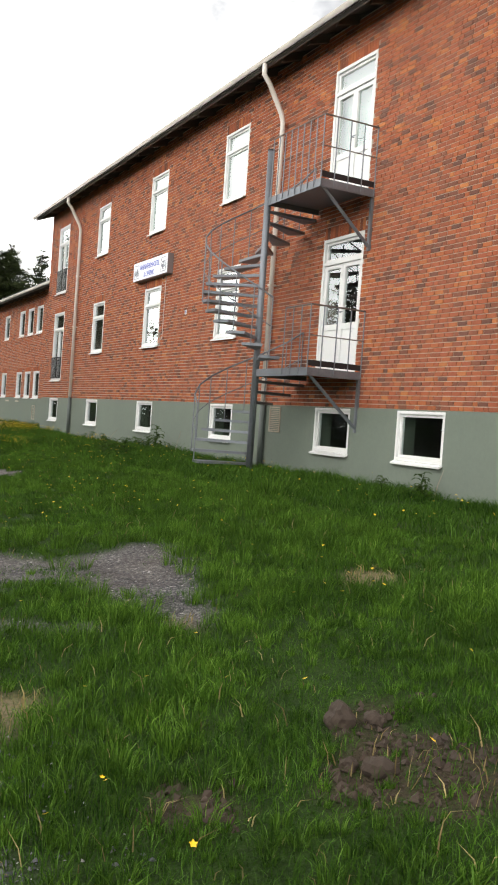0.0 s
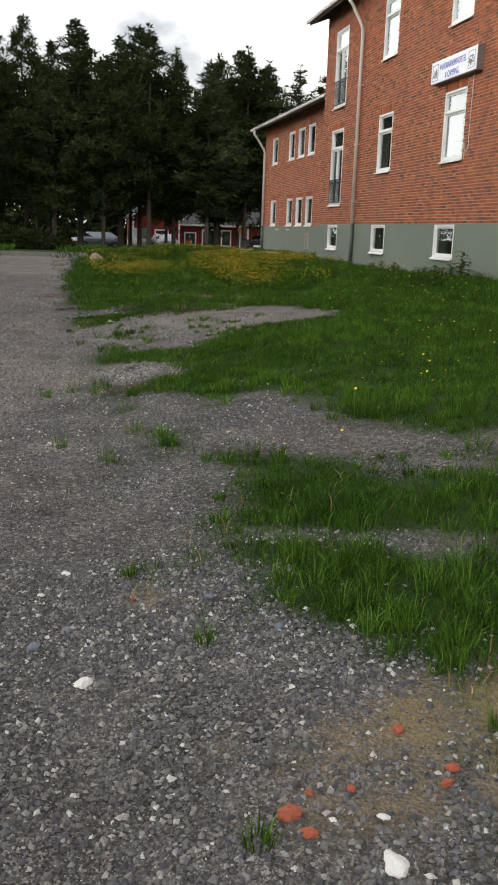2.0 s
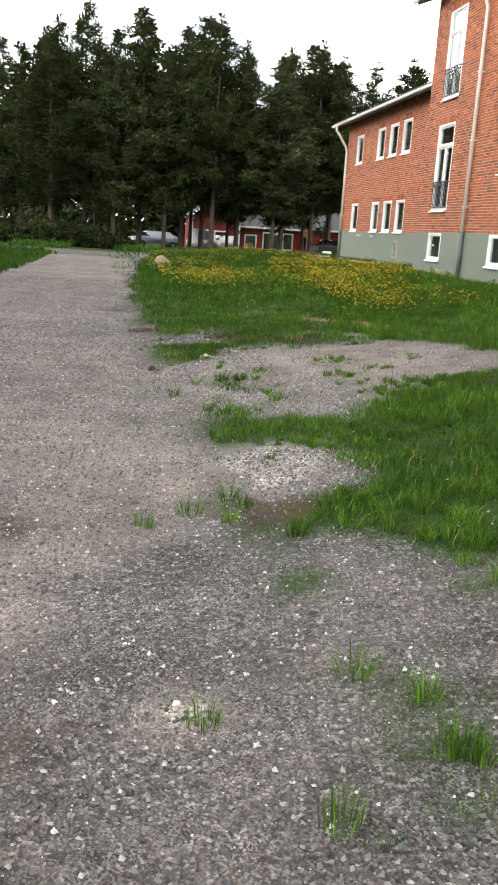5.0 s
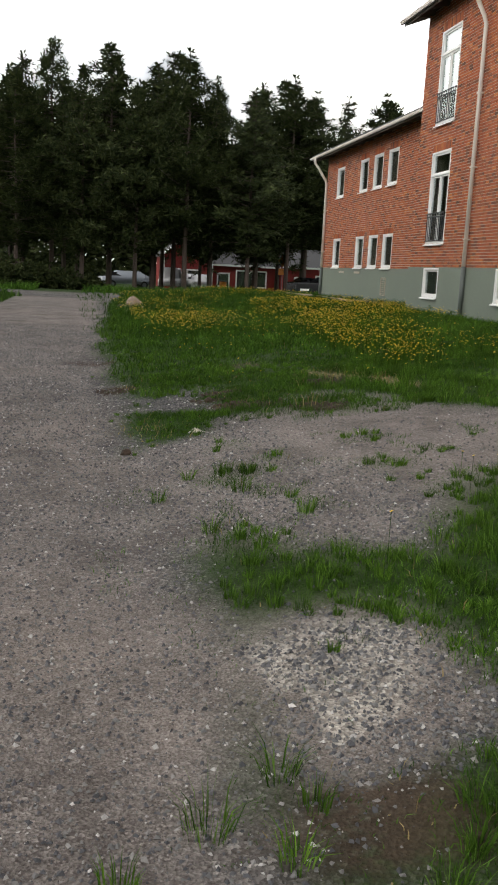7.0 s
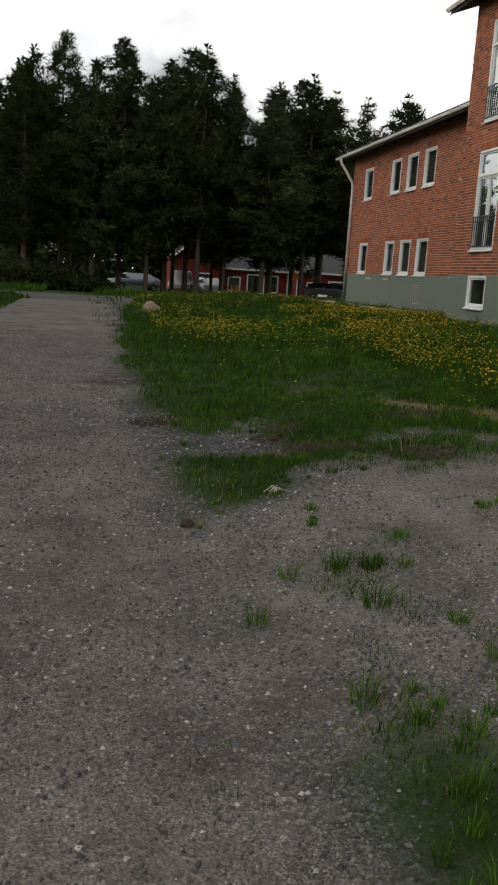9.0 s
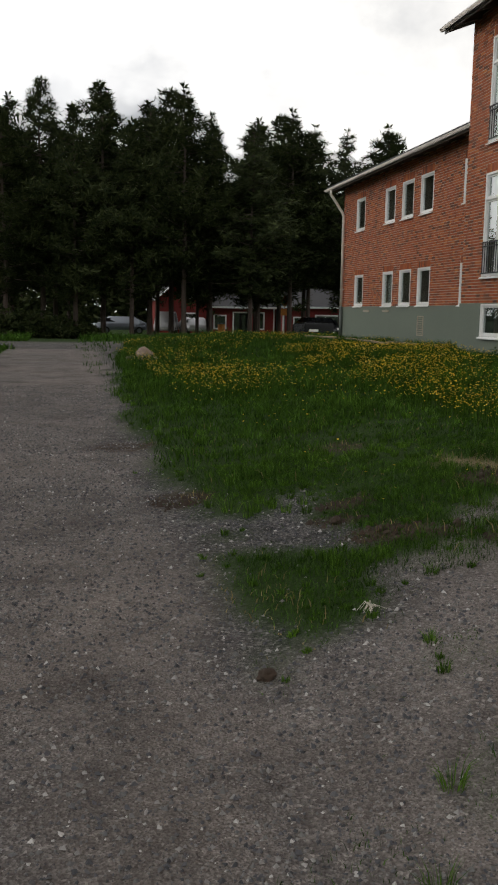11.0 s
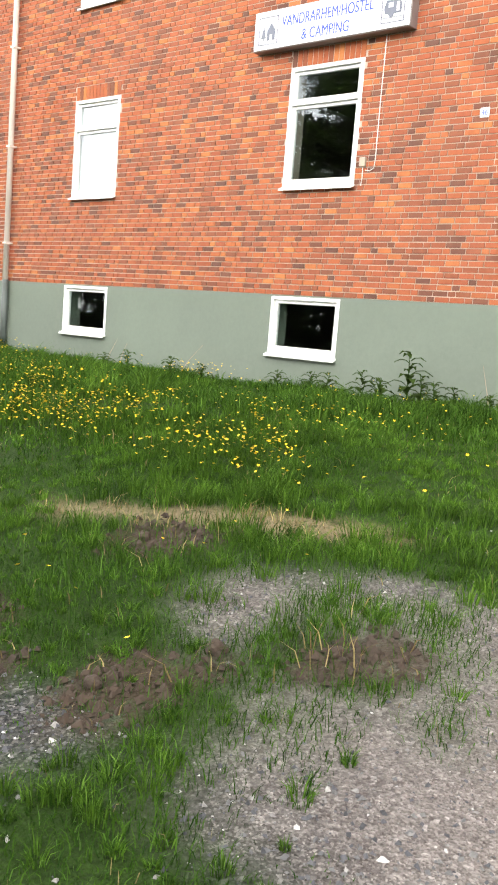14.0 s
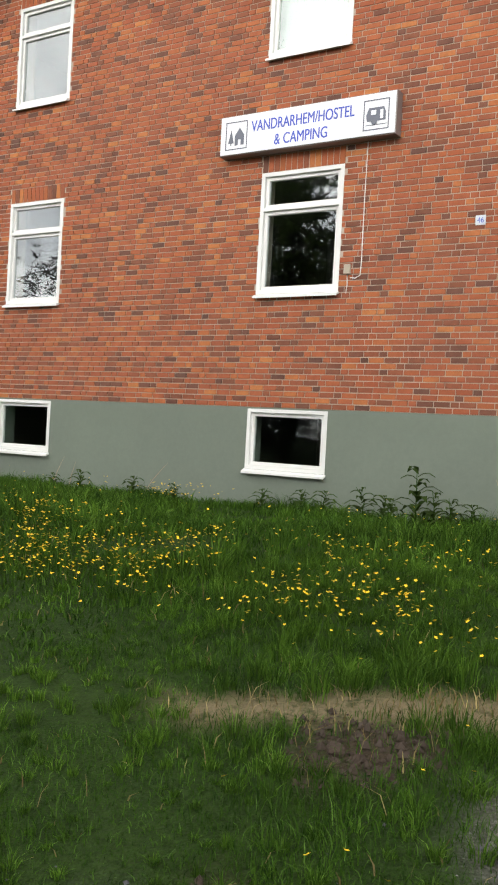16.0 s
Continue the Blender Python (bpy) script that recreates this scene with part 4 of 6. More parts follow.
def letters(body, x, y_mid, z_base, size, width, mat, parent, name="lettering", bold=0.0):
    cu = bpy.data.curves.new("text", "FONT")
    cu.body, cu.size, cu.align_x, cu.extrude, cu.offset = body, size, "CENTER", 0.0015, bold
    tmp = bpy.data.objects.new("text", cu)
    me = bpy.data.meshes.new_from_object(tmp)
    xs = [v.co.x for v in me.vertices]
    k = width / (max(xs) - min(xs))
    me.transform(Matrix.Translation((x, y_mid, z_base)) @ FACE @ Matrix.Diagonal((k, 1, 1, 1)))
    me.materials.clear()
    me.materials.append(mat)
    bpy.data.objects.remove(tmp)
    ob = new(name, me)
    ob.parent = parent
    ob.matrix_parent_inverse = world_of(parent).inverted()
    return ob


def flat(pts, x, mat, parent, name, thick=0.003):
    """A flat cut-out standing proud of the sign's face; points as (y, z)."""
    bm = bmesh.new()
    a = [bm.verts.new((x, y, z)) for y, z in pts]
    b = [bm.verts.new((x - thick, y, z)) for y, z in pts]
    bm.faces.new(a), bm.faces.new(b[::-1])
    for k in range(len(pts)):
        bm.faces.new((a[k], a[(k + 1) % len(pts)], b[(k + 1) % len(pts)], b[k]))
    bmesh.ops.recalc_face_normals(bm, faces=bm.faces)
    return part(name, bm, mat, parent)


def hostel_sign():
    y0, y1, z0, z1, xf = -1.79, 0.53, 4.985, 5.47, -0.16
    top = thing("lit_sign", (-0.1, -0.66, z0), "white light-box sign with blue letters on brick wall", "sign")
    part("case", boxed((xf + 0.012, -0.002, y0, y1, z0, z1), bevel=0.006), M_SIGN_SIDE, top, "grey-brown metal case")
    part("face", boxed((xf, xf + 0.012, y0 + 0.012, y1 - 0.012, z0 + 0.012, z1 - 0.012), bevel=0.004), M_SIGN, top, "white acrylic face")
    letters("VANDRARHEM/HOSTEL", xf - 0.002, -0.60, 5.24, 0.185, 1.36, M_BLUE, top)
    letters("VANDRARHEM/HOSTEL", xf - 0.003, -0.604, 5.24, 0.185, 1.36, M_BLUE, top)
    letters("& CAMPING", xf - 0.003, -0.604, 5.045, 0.185, 0.70, M_BLUE, top)
    letters("& CAMPING", xf - 0.002, -0.60, 5.045, 0.185, 0.70, M_BLUE, top)
    for c in (0.29, -1.55):
        w, h, zc = 0.155, 0.17, 5.22
        for d in ((c - w, c + w, zc + h - 0.012, zc + h), (c - w, c + w, zc - h, zc - h + 0.012), (c - w, c - w + 0.012, zc - h + 0.012, zc + h - 0.012), (c + w - 0.012, c + w, zc - h + 0.012, zc + h - 0.012)):
            flat([(d[0], d[2]), (d[1], d[2]), (d[1], d[3]), (d[0], d[3])], xf - 0.001, M_GREY, top, "pictogram_border")
    c = 0.29
    flat([(c + 0.02, 5.10), (c + 0.02, 5.22), (c - 0.045, 5.31), (c - 0.11, 5.22), (c - 0.11, 5.10), (c - 0.065, 5.10), (c - 0.065, 5.17), (c - 0.025, 5.17), (c - 0.025, 5.10)], xf - 0.001, M_GREY, top, "house_pictogram")
    flat([(c + 0.115, 5.13), (c + 0.075, 5.29), (c + 0.035, 5.13)], xf - 0.001, M_GREY, top, "tree_pictogram")
    flat([(c + 0.082, 5.10), (c + 0.082, 5.13), (c + 0.068, 5.13), (c + 0.068, 5.10)], xf - 0.001, M_GREY, top, "tree_pictogram")
    c = -1.55
    flat([(c + 0.11, 5.15), (c + 0.12, 5.22), (c + 0.09, 5.30), (c - 0.09, 5.30), (c - 0.115, 5.24), (c - 0.115, 5.15), (c - 0.02, 5.15)], xf - 0.001, M_GREY, top, "caravan_pictogram")
    flat([(c + 0.06, 5.22), (c + 0.06, 5.27), (c - 0.0, 5.27), (c - 0.0, 5.22)], xf - 0.0045, M_SIGN, top, "caravan_window")
    flat([(c - 0.05, 5.17), (c - 0.05, 5.27), (c - 0.085, 5.27), (c - 0.085, 5.17)], xf - 0.0045, M_SIGN, top, "caravan_window")
    flat([(c + 0.02 + 0.035 * math.cos(a), 5.145 + 0.035 * math.sin(a)) for a in np.linspace(0, 2 * math.pi, 13)[:-1]], xf - 0.005, M_GREY, top, "wheel_pictogram")
    flat([(c + 0.13, 5.105), (c + 0.13, 5.112), (c - 0.13, 5.112), (c - 0.13, 5.105)], xf - 0.001, M_GREY, top, "ground_line_pictogram")


hostel_sign()

cable = thing("sign_cable", (0.0, -1.38, 3.46), "thin white cable from sign to a junction box", "cable")
part("cable_run", bar([(-0.008, -1.40, 4.99), (-0.008, -1.395, 4.3), (-0.008, -1.40, 3.6), (-0.008, -1.39, 3.47), (-0.008, -1.33, 3.44), (-0.008, -1.27, 3.45)], 0.006, 6), M_WHITE, cable)
part("cable_tail", bar([(-0.008, -1.23, 3.5), (-0.008, -1.235, 3.36), (-0.008, -1.225, 3.27)], 0.005, 6), M_WHITE, cable)
part("junction_box", boxed((-0.045, 0.0, -1.275, -1.195, 3.49, 3.6), bevel=0.008), M_BEIGE, cable, "beige plastic junction box")

plate = thing("house_number_plate", (0.0, -2.75, 3.93), "small pale enamel plate reading 46 on brick", "sign")
part("plate", boxed((-0.008, 0.0, -2.805, -2.695, 3.94, 4.045), bevel=0.003), M_PLATEBLUE, plate)
letters("46", -0.0085, -2.75, 3.965, 0.085, 0.07, M_BLUE, plate, "number")


def grille(x, y0, y1, z0, z1, n, label):
    top = thing("vent_grille", (x, (y0 + y1) / 2, z0), label, "vent", "wall vents")
    part("frame", frame_bm(x - 0.02, x + 0.012, y0, y1, z0, z1, 0.025), M_BEIGE, top)
    part("backing", boxed((x + 0.004, x + 0.008, y0 + 0.02, y1 - 0.02, z0 + 0.02, z1 - 0.02)), M_BLACK, top)
    for k in range(n):
        z = z0 + 0.03 + (z1 - z0 - 0.06) * (k + 0.5) / n
        part("slat", boxed((x - 0.016, x + 0.003, y0 + 0.026, y1 - 0.026, z - 0.010, z + 0.004)), M_BEIGE, top)


grille(-0.021, -7.52, -7.12, 1.43, 1.90, 12, "beige louvred vent grille in the plinth")
grille(WING_X - 0.021, 13.85, 14.3, 1.05, 1.62, 8, "dark louvred vent grille in the wing plinth")
for y in (17.0, 18.9):
    grille(WING_X - 0.021, y - 0.3, y + 0.3, 1.72, 1.79, 1, "narrow slot vent in the wing plinth")

# boards lying before the wing
for k, (x, y, ln, rz) in enumerate(((0.1, 18.6, 4.6, 2), (-0.15, 16.0, 4.2, -4), (0.35, 13.2, 3.6, 3), (-0.4, 19.8, 3.0, 8))):
    gzv = float(height(np.array([x]), np.array([y]))[0])
    b = part("plank", boxed((-0.11, 0.11, -ln / 2, ln / 2, 0, 0.05), bevel=0.006), M_WOOD)
    b.matrix_basis = pose(x, y, gzv + 0.08 + 0.004 * k, 0, 0, rz)
    tagged(b, "weathered grey plank lying in grass by the wing", "plank", "loose planks")

# ---------------------------------------------------------------- bricks, course by course
COURSE, JOINT = 0.0678, 0.0115


def courses(x, y0, y1, z0, z1, holes, seed):
    """(y0, y1, z0, z1, proud) of each brick; two stretchers and a header in turn, soldiers over the openings."""
    rnd = random.Random(seed)
    out = []
    lint = [(a, b, d, z0 + COURSE * math.ceil((d + 0.17 - z0) / COURSE)) for a, b, c, d in holes if d > 2.2]
    blocked = list(holes) + lint
    row = 0
    z = z0
    while z + COURSE < z1 + 0.02:
        zc = z + COURSE / 2
        cuts = sorted((a, b) for a, b, c, d in blocked if c < zc < d)
        spans, cur = [], y0
        for a, b in cuts:
            if a > cur:
                spans.append((cur, a))
            cur = max(cur, b)
        if cur < y1:
            spans.append((cur, y1))
        seq = (0.178, 0.178, 0.088)
        phase = (row * 0.137 + (row % 2) * 0.093 + rnd.uniform(0, 0.05)) % 0.478
        y, k = y0 - phase, 0
        while y < y1:
            ln = seq[k % 3]
            for a, b in spans:
                p, q = max(y, a + 0.004), min(y + ln, b - 0.004)
                if q - p > 0.035:
                    out.append((p, q, z + 0.001, z + COURSE - JOINT, rnd.uniform(0.0, 0.005)))
            y += ln + JOINT
            k += 1
        z += COURSE
        row += 1
    for a, b, c, d in lint:
        n = int((b - a) / 0.0755)
        w = (b - a) / n
        for i in range(n):
            out.append((a + i * w, a + (i + 1) * w - JOINT, c + 0.006, d - JOINT, rnd.uniform(0.0, 0.004)))
    return out


def brick_box(p, q, lo, hi, xf, xb):
    v = [(xf, p, lo), (xf, q, lo), (xf, q, hi), (xf, p, hi), (xb, p, lo), (xb, q, lo), (xb, q, hi), (xb, p, hi)]
    f = [(0, 3, 2, 1), (0, 1, 5, 4), (1, 2, 6, 5), (2, 3, 7, 6), (3, 0, 4, 7)]
    return v, f


def lay(wall, x, bricks, singles):
    co, fc = [], []
    shared = {}
    for p, q, lo, hi, out in bricks:
        if singles(p, q, lo):
            key = (round(q - p, 3), round(hi - lo, 3))
            if key not in shared:
                v, f = brick_box(0, q - p, 0, hi - lo, 0, 0.03)
                me = bpy.data.meshes.new("brick")
                me.from_pydata(v, [], f)
                me.polygons.foreach_set("use_smooth", [False] * len(f))
                me.materials.append(M_BRICK_ONE)
                shared[key] = me
            o = new("brick", shared[key])
            o.location = (x - out, p, lo)
            o.parent = wall
        else:
            v, f = brick_box(p, q, lo, hi, x - out, x + 0.03)
            n = len(co)
            co += v
            fc += [tuple(i + n for i in t) for t in f]
    ob = raw_mesh("brickwork", co, fc, M_BRICK, wall)
    tagged(ob, kind="stuff")


main_bricks = courses(0.0, Y_NEAR, Y_FAR, PLINTH_TOP + 0.004, SOFFIT + 0.1, HOLES, 4)
lay(wall_west, 0.0, main_bricks, lambda p, q, lo: -3.4 < p < -1.3 and lo < 3.2)
lay(wall_wing, WING_X, courses(WING_X, Y_FAR + 0.01, WING_END, PLINTH_TOP - 0.016, WING_SOFFIT + 0.1, WING_HOLES, 9), lambda p, q, lo: 12.0 < p < 13.4 and lo < 4.2)

# ---------------------------------------------------------------- grass, flowers, stones
RNG = np.random.default_rng(11)


def gh(x, y):
    return height(np.asarray(x, float), np.asarray(y, float))


def blades(name, zones, material, label):
    """Bent, tapered blades; each zone is x0, x1, y0, y1, blades a square metre, height, width, share kept on gravel."""
    X, Y, HT, WD = [], [], [], []
    for x0, x1, y0, y1, dens, ht, wd, fn in zones:
        n = int((x1 - x0) * (y1 - y0) * dens)
        x, y = RNG.uniform(x0, x1, n), RNG.uniform(y0, y1, n)
        keep = RNG.random(n) < fn(x, y)
        x, y = x[keep], y[keep]
        tuft = 0.55 * rough_noise(x, y, 0.45, 61) + 0.55 * rough_noise(x, y, 1.6, 63)
        X.append(x), Y.append(y)
        HT.append(ht * (1 - 0.35 * np.clip(gravel_mask(x, y), 0, 1)) * np.clip(3.2 * tuft - 0.8, 0.16, 2.1) * RNG.uniform(0.55, 1.35, len(x)))
        WD.append(wd * RNG.uniform(0.6, 1.4, len(x)))
    x, y, h, w = map(np.concatenate, (X, Y, HT, WD))
    n = len(x)
    z = gh(x, y) - 0.01
    a, lean, face = RNG.uniform(0, 2 * np.pi, n), RNG.uniform(0.15, 1.05, n) * h, RNG.uniform(0, 2 * np.pi, n)
    sx, sy = np.cos(face) * w / 2, np.sin(face) * w / 2
    lx, ly = np.cos(a) * lean, np.sin(a) * lean
    co = np.empty((n, 5, 3))
    for k, (s, t, hh) in enumerate(((-1, 0, 0), (1, 0, 0), (-0.75, 0.28, 0.55), (0.75, 0.28, 0.55), (0, 1, 1))):
        co[:, k] = np.stack([x + s * sx + t * lx, y + s * sy + t * ly, z + hh * h * (1 - 0.15 * (t == 1))], 1)
    b = (np.arange(n) * 5)[:, None, None]
    fc = (b + np.array([[0, 1, 2], [1, 3, 2], [2, 3, 4]])[None]).reshape(-1, 3)
    ob = raw_mesh(name, co.reshape(-1, 3), fc, material)
    return tagged(ob, label, "grass", kind="stuff")


def turf_share(x, y):
    g = np.clip(gravel_mask(x, y), 0, 1)
    clump = rough_noise(x, y, 0.4, 71)
    s = (1 - g) ** 1.5 * (1 - 0.93 * soil_mask(x, y)) * (1 - 0.9 * straw_mask(x, y)) * (0.55 + 0.6 * clump)
    stray = np.where(rough_noise(x, y, 0.32, 81) > 0.61, 0.6, 0.0) * g * np.clip((x + 9.0) / 2.0, 0, 1)
    worn = np.clip((x + 8.7) / 1.0, 0.1, 1)
    return np.clip((s * (x > -8.7) * worn + s * (x < -11) + stray), 0, 1)


def dry_share(x, y):
    pale_turf = 0.5 * np.clip(0.55 - np.hypot(x + 8.3, y + 6.3), 0, 0.3) / 0.3
    return np.clip(pale_turf + straw_mask(x, y) * 0.8 + 0.06 * (1 - gravel_mask(x, y)) + 0.25 * soil_mask(x, y), 0, 1)


blades("grass", [(-8.7, -3.0, -21.5, -2.5, 5200, 0.058, 0.0036, turf_share), (-3.0, 0.0, -21.5, 9.5, 1100, 0.15, 0.0085, turf_share),
                 (-8.7, -3.0, -2.5, 9.5, 1100, 0.11, 0.0085, turf_share), (-8.8, 0.9, 9.5, 22.5, 400, 0.2, 0.016, turf_share),
                 (-14.0, 6.0, 22.5, 37.0, 110, 0.26, 0.04, turf_share), (-17.0, -11.3, -4.0, 26.0, 300, 0.17, 0.016, turf_share)],
       M_GRASS, "lush uneven green meadow grass round the gravel")


def tussocks(name, zones, material, label):
    """Tufts of blades that spread from a common foot; each zone is x0, x1, y0, y1, tufts a square metre, blades a tuft, height, width."""
    parts_ = []
    for x0, x1, y0, y1, dens, per, ht, wd in zones:
        n = int((x1 - x0) * (y1 - y0) * dens)
        x, y = RNG.uniform(x0, x1, n), RNG.uniform(y0, y1, n)
        keep = RNG.random(n) < np.clip(turf_share(x, y) * 1.1, 0, 1) * (1 - 0.6 * np.clip(gravel_mask(x, y), 0, 1))
        x, y = x[keep], y[keep]
        lush = np.clip(1.9 * rough_noise(x, y, 1.4, 63) - 0.1, 0.35, 1.6)
        size = ht * lush * RNG.uniform(0.6, 1.4, len(x))
        out = RNG.uniform(0.25, 0.9, len(x))
        rep = np.repeat(np.arange(len(x)), per)
        a = RNG.uniform(0, 2 * np.pi, len(rep))
        r = np.sqrt(RNG.random(len(rep))) * 0.42 * size[rep]
        h = size[rep] * RNG.uniform(0.5, 1.2, len(rep))
        lean = h * (out[rep] * RNG.uniform(0.3, 1.3, len(rep)))
        parts_.append(np.stack([x[rep] + np.cos(a) * r, y[rep] + np.sin(a) * r, h, np.cos(a) * lean, np.sin(a) * lean, wd * RNG.uniform(0.6, 1.4, len(rep))], 1))
    x, y, h, lx, ly, w = np.concatenate(parts_).T
    n = len(x)
    z = gh(x, y) - 0.01
    face = RNG.uniform(0, 2 * np.pi, n)
    sx, sy = np.cos(face) * w / 2, np.sin(face) * w / 2
    co = np.empty((n, 5, 3))
    for k, (q, t, hh) in enumerate(((-1, 0, 0), (1, 0, 0), (-0.75, 0.3, 0.6), (0.75, 0.3, 0.6), (0, 1, 0.92))):
        co[:, k] = np.stack([x + q * sx + t * lx, y + q * sy + t * ly, z + hh * h], 1)
    fc = ((np.arange(n) * 5)[:, None, None] + np.array([[0, 1, 2], [1, 3, 2], [2, 3, 4]])[None]).reshape(-1, 3)
    return tagged(raw_mesh(name, co.reshape(-1, 3), fc, material), label, "grass", kind="stuff")


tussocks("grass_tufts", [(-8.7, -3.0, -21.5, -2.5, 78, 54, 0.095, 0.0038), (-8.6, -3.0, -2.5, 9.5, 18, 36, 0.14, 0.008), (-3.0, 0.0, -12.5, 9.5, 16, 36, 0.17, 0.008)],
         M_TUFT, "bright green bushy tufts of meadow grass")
blades("dry_grass", [(-8.7, -1.0, -20.0, 0.0, 420, 0.075, 0.006, dry_share)], M_DRY, "straw-coloured dead grass along a worn strip")


def flower_share(x, y):
    c = rough_noise(x, y, 1.3, 91)
    a = np.clip((c - 0.52) * 6, 0, 1) * np.clip((y + 1) / 8, 0.03, 1)
    near_wall = np.exp(-((x + 4.5) / 0.4) ** 2) * np.clip((y + 5.0) / 1.2, 0, 1) * np.clip(1 - (y - 3) / 3, 0, 1) * np.clip((rough_noise(x, y, 0.7, 17) - 0.47) * 9, 0, 1) * 2.2
    return (a * 0.95 + near_wall * 8 + 0.005) * (1 - gravel_mask(x, y))


def buttercups():
    X, Y = [], []
    for x0, x1, y0, y1, dens in ((-7.6, -0.6, -20.5, 10.0, 320), (-7.8, 0.5, 10.0, 24.0, 80)):
        n = int((x1 - x0) * (y1 - y0) * dens)
        x, y = RNG.uniform(x0, x1, n), RNG.uniform(y0, y1, n)
        k = RNG.random(n) < flower_share(x, y)
        X.append(x[k]), Y.append(y[k])
    x, y = np.concatenate(X), np.concatenate(Y)
    n = len(x)
    z = gh(x, y) + RNG.uniform(0.13, 0.30, n)
    r = RNG.uniform(0.0085, 0.0125, n) * np.where(y > 3, 1.25, 1.0)
    tx, ty = RNG.uniform(-0.6, 0.6, n), RNG.uniform(-0.6, 0.6, n)
    co = np.empty((n, 11, 3))
    for k in range(10):
        a = k * math.pi / 5
        rr = r * (1.0 if k % 2 == 0 else 0.62)
        dx, dy = np.cos(a) * rr, np.sin(a) * rr
        co[:, k] = np.stack([x + dx, y + dy, z + dx * tx + dy * ty + 0.35 * rr], 1)
    co[:, 10] = np.stack([x, y, z], 1)
    b = (np.arange(n) * 11)[:, None, None]
    tri = np.array([[k, (k + 1) % 10, 10] for k in range(10)])
    ob = raw_mesh("buttercups", co.reshape(-1, 3), (b + tri[None]).reshape(-1, 3), M_YELLOW)
    tagged(ob, "scattered small yellow buttercups in the meadow grass", "flowers", kind="stuff")
    # their stalks
    s = 0.0018
    st = np.empty((n, 4, 3))
    for k, (d, top) in enumerate(((-1, 0), (1, 0), (1, 1), (-1, 1))):
        st[:, k] = np.stack([x + d * s, y + d * s * 0.5, np.where(top, z, gh(x, y))], 1)
    ob = raw_mesh("flower_stalks", st.reshape(-1, 3), np.arange(n * 4).reshape(-1, 4), M_GRASS)
    tagged(ob, "thin green stalks of the buttercups", "flowers", kind="stuff")


buttercups()


def pebbles(name, zones, label, material=None, where=None, category="gravel"):
    """Crushed stone: eight-sided chips of uneven shape, half sunk."""
    P, S = [], []
    for x0, x1, y0, y1, dens, lo, hi in zones:
        n = int((x1 - x0) * (y1 - y0) * dens)
        x, y = RNG.uniform(x0, x1, n), RNG.uniform(y0, y1, n)
        k = RNG.random(n) < (where(x, y) if where else np.clip(gravel_mask(x, y) + 0.04, 0, 1) * (0.35 + 0.9 * rough_noise(x, y, 0.8, 51)) * (1 - 0.85 * straw_mask(x, y)))
        x, y = x[k], y[k]
        s = lo + (hi - lo) * RNG.random(len(x)) ** 2.5
        P.append(np.stack([x, y, gh(x, y) + 0.25 * s], 1)), S.append(s)
    p, s = np.concatenate(P), np.concatenate(S)
    n = len(p)
    base = np.array([(1, 0, -0.2), (0, 1, -0.2), (-1, 0, -0.2), (0, -1, -0.2), (0.3, 0.1, 0.6), (-0.3, -0.1, 0.6)], float)
    co = base[None] * RNG.uniform(0.55, 1.25, (n, 6, 3)) + RNG.uniform(-0.28, 0.28, (n, 6, 3))
    a = RNG.uniform(0, 2 * np.pi, n)
    c, si = np.cos(a)[:, None], np.sin(a)[:, None]
    co[:, :, 0], co[:, :, 1] = co[:, :, 0] * c - co[:, :, 1] * si, co[:, :, 0] * si + co[:, :, 1] * c
    co = co * s[:, None, None] + p[:, None, :]
    f = np.array([(0, 1, 4), (1, 2, 5), (1, 5, 4), (2, 3, 5), (3, 0, 4), (3, 4, 5)])
    ob = raw_mesh(name, co.reshape(-1, 3), ((np.arange(n) * 6)[:, None, None] + f[None]).reshape(-1, 3), material or M_STONES)
    return tagged(ob, label, category, kind="stuff")


pebbles("gravel", [(-10.2, -7.0, -19.8, -16.0, 7800, 0.004, 0.0145), (-10.2, -7.0, -16.0, -14.8, 2600, 0.003, 0.012), (-10.4, -6.8, -14.8, -8.0, 3000, 0.003, 0.0125), (-10.4, -7.2, -8.0, -3.0, 2000, 0.003, 0.015), (-7.2, -4.6, -16.5, -4.5, 900, 0.003, 0.012),
                   (-11.4, -8.1, -3.0, 1.0, 1300, 0.004, 0.014), (-11.4, -8.1, 1.0, 7.0, 700, 0.005, 0.015), (-11.3, -10.4, -14.8, -3.0, 700, 0.004, 0.014), (-8.2, -7.2, -11.7, -10.3, 3200, 0.004, 0.016)], "loose grey crushed stone on the drive")


pebbles("soil_crumbs", [(-8.6, -5.2, -6.2, -3.6, 1500, 0.006, 0.03), (-7.2, -5.4, -19.8, -18.2, 1200, 0.006, 0.03)], "dark brown crumbs of dug-up soil", M_SOIL, soil_mask, "soil")


def lump(name, x, y, r, flat_, mat, label, category, seed, group=""):
    """A single uneven stone or clod resting on the ground."""
    bm = bmesh.new()
    bmesh.ops.create_icosphere(bm, subdivisions=3, radius=1.0)
    off = Vector((seed * 3.1, seed * 1.7, 0))
    for v in bm.verts:
        d = v.co.normalized()
        k = 1 + 0.35 * noise.noise(d * 1.1 + off) + 0.16 * noise.noise(d * 3 + off) + 0.06 * noise.noise(d * 8 + off)
        v.co = Vector((d.x * k * r, d.y * k * r * 0.75, d.z * k * r * flat_))
    ob = part(name, bm, mat)
    ob.matrix_basis = pose(x, y, float(gh(x, y)) + r * flat_ * 0.45, 0, 0, seed * 47)
    return tagged(ob, label, category, group)


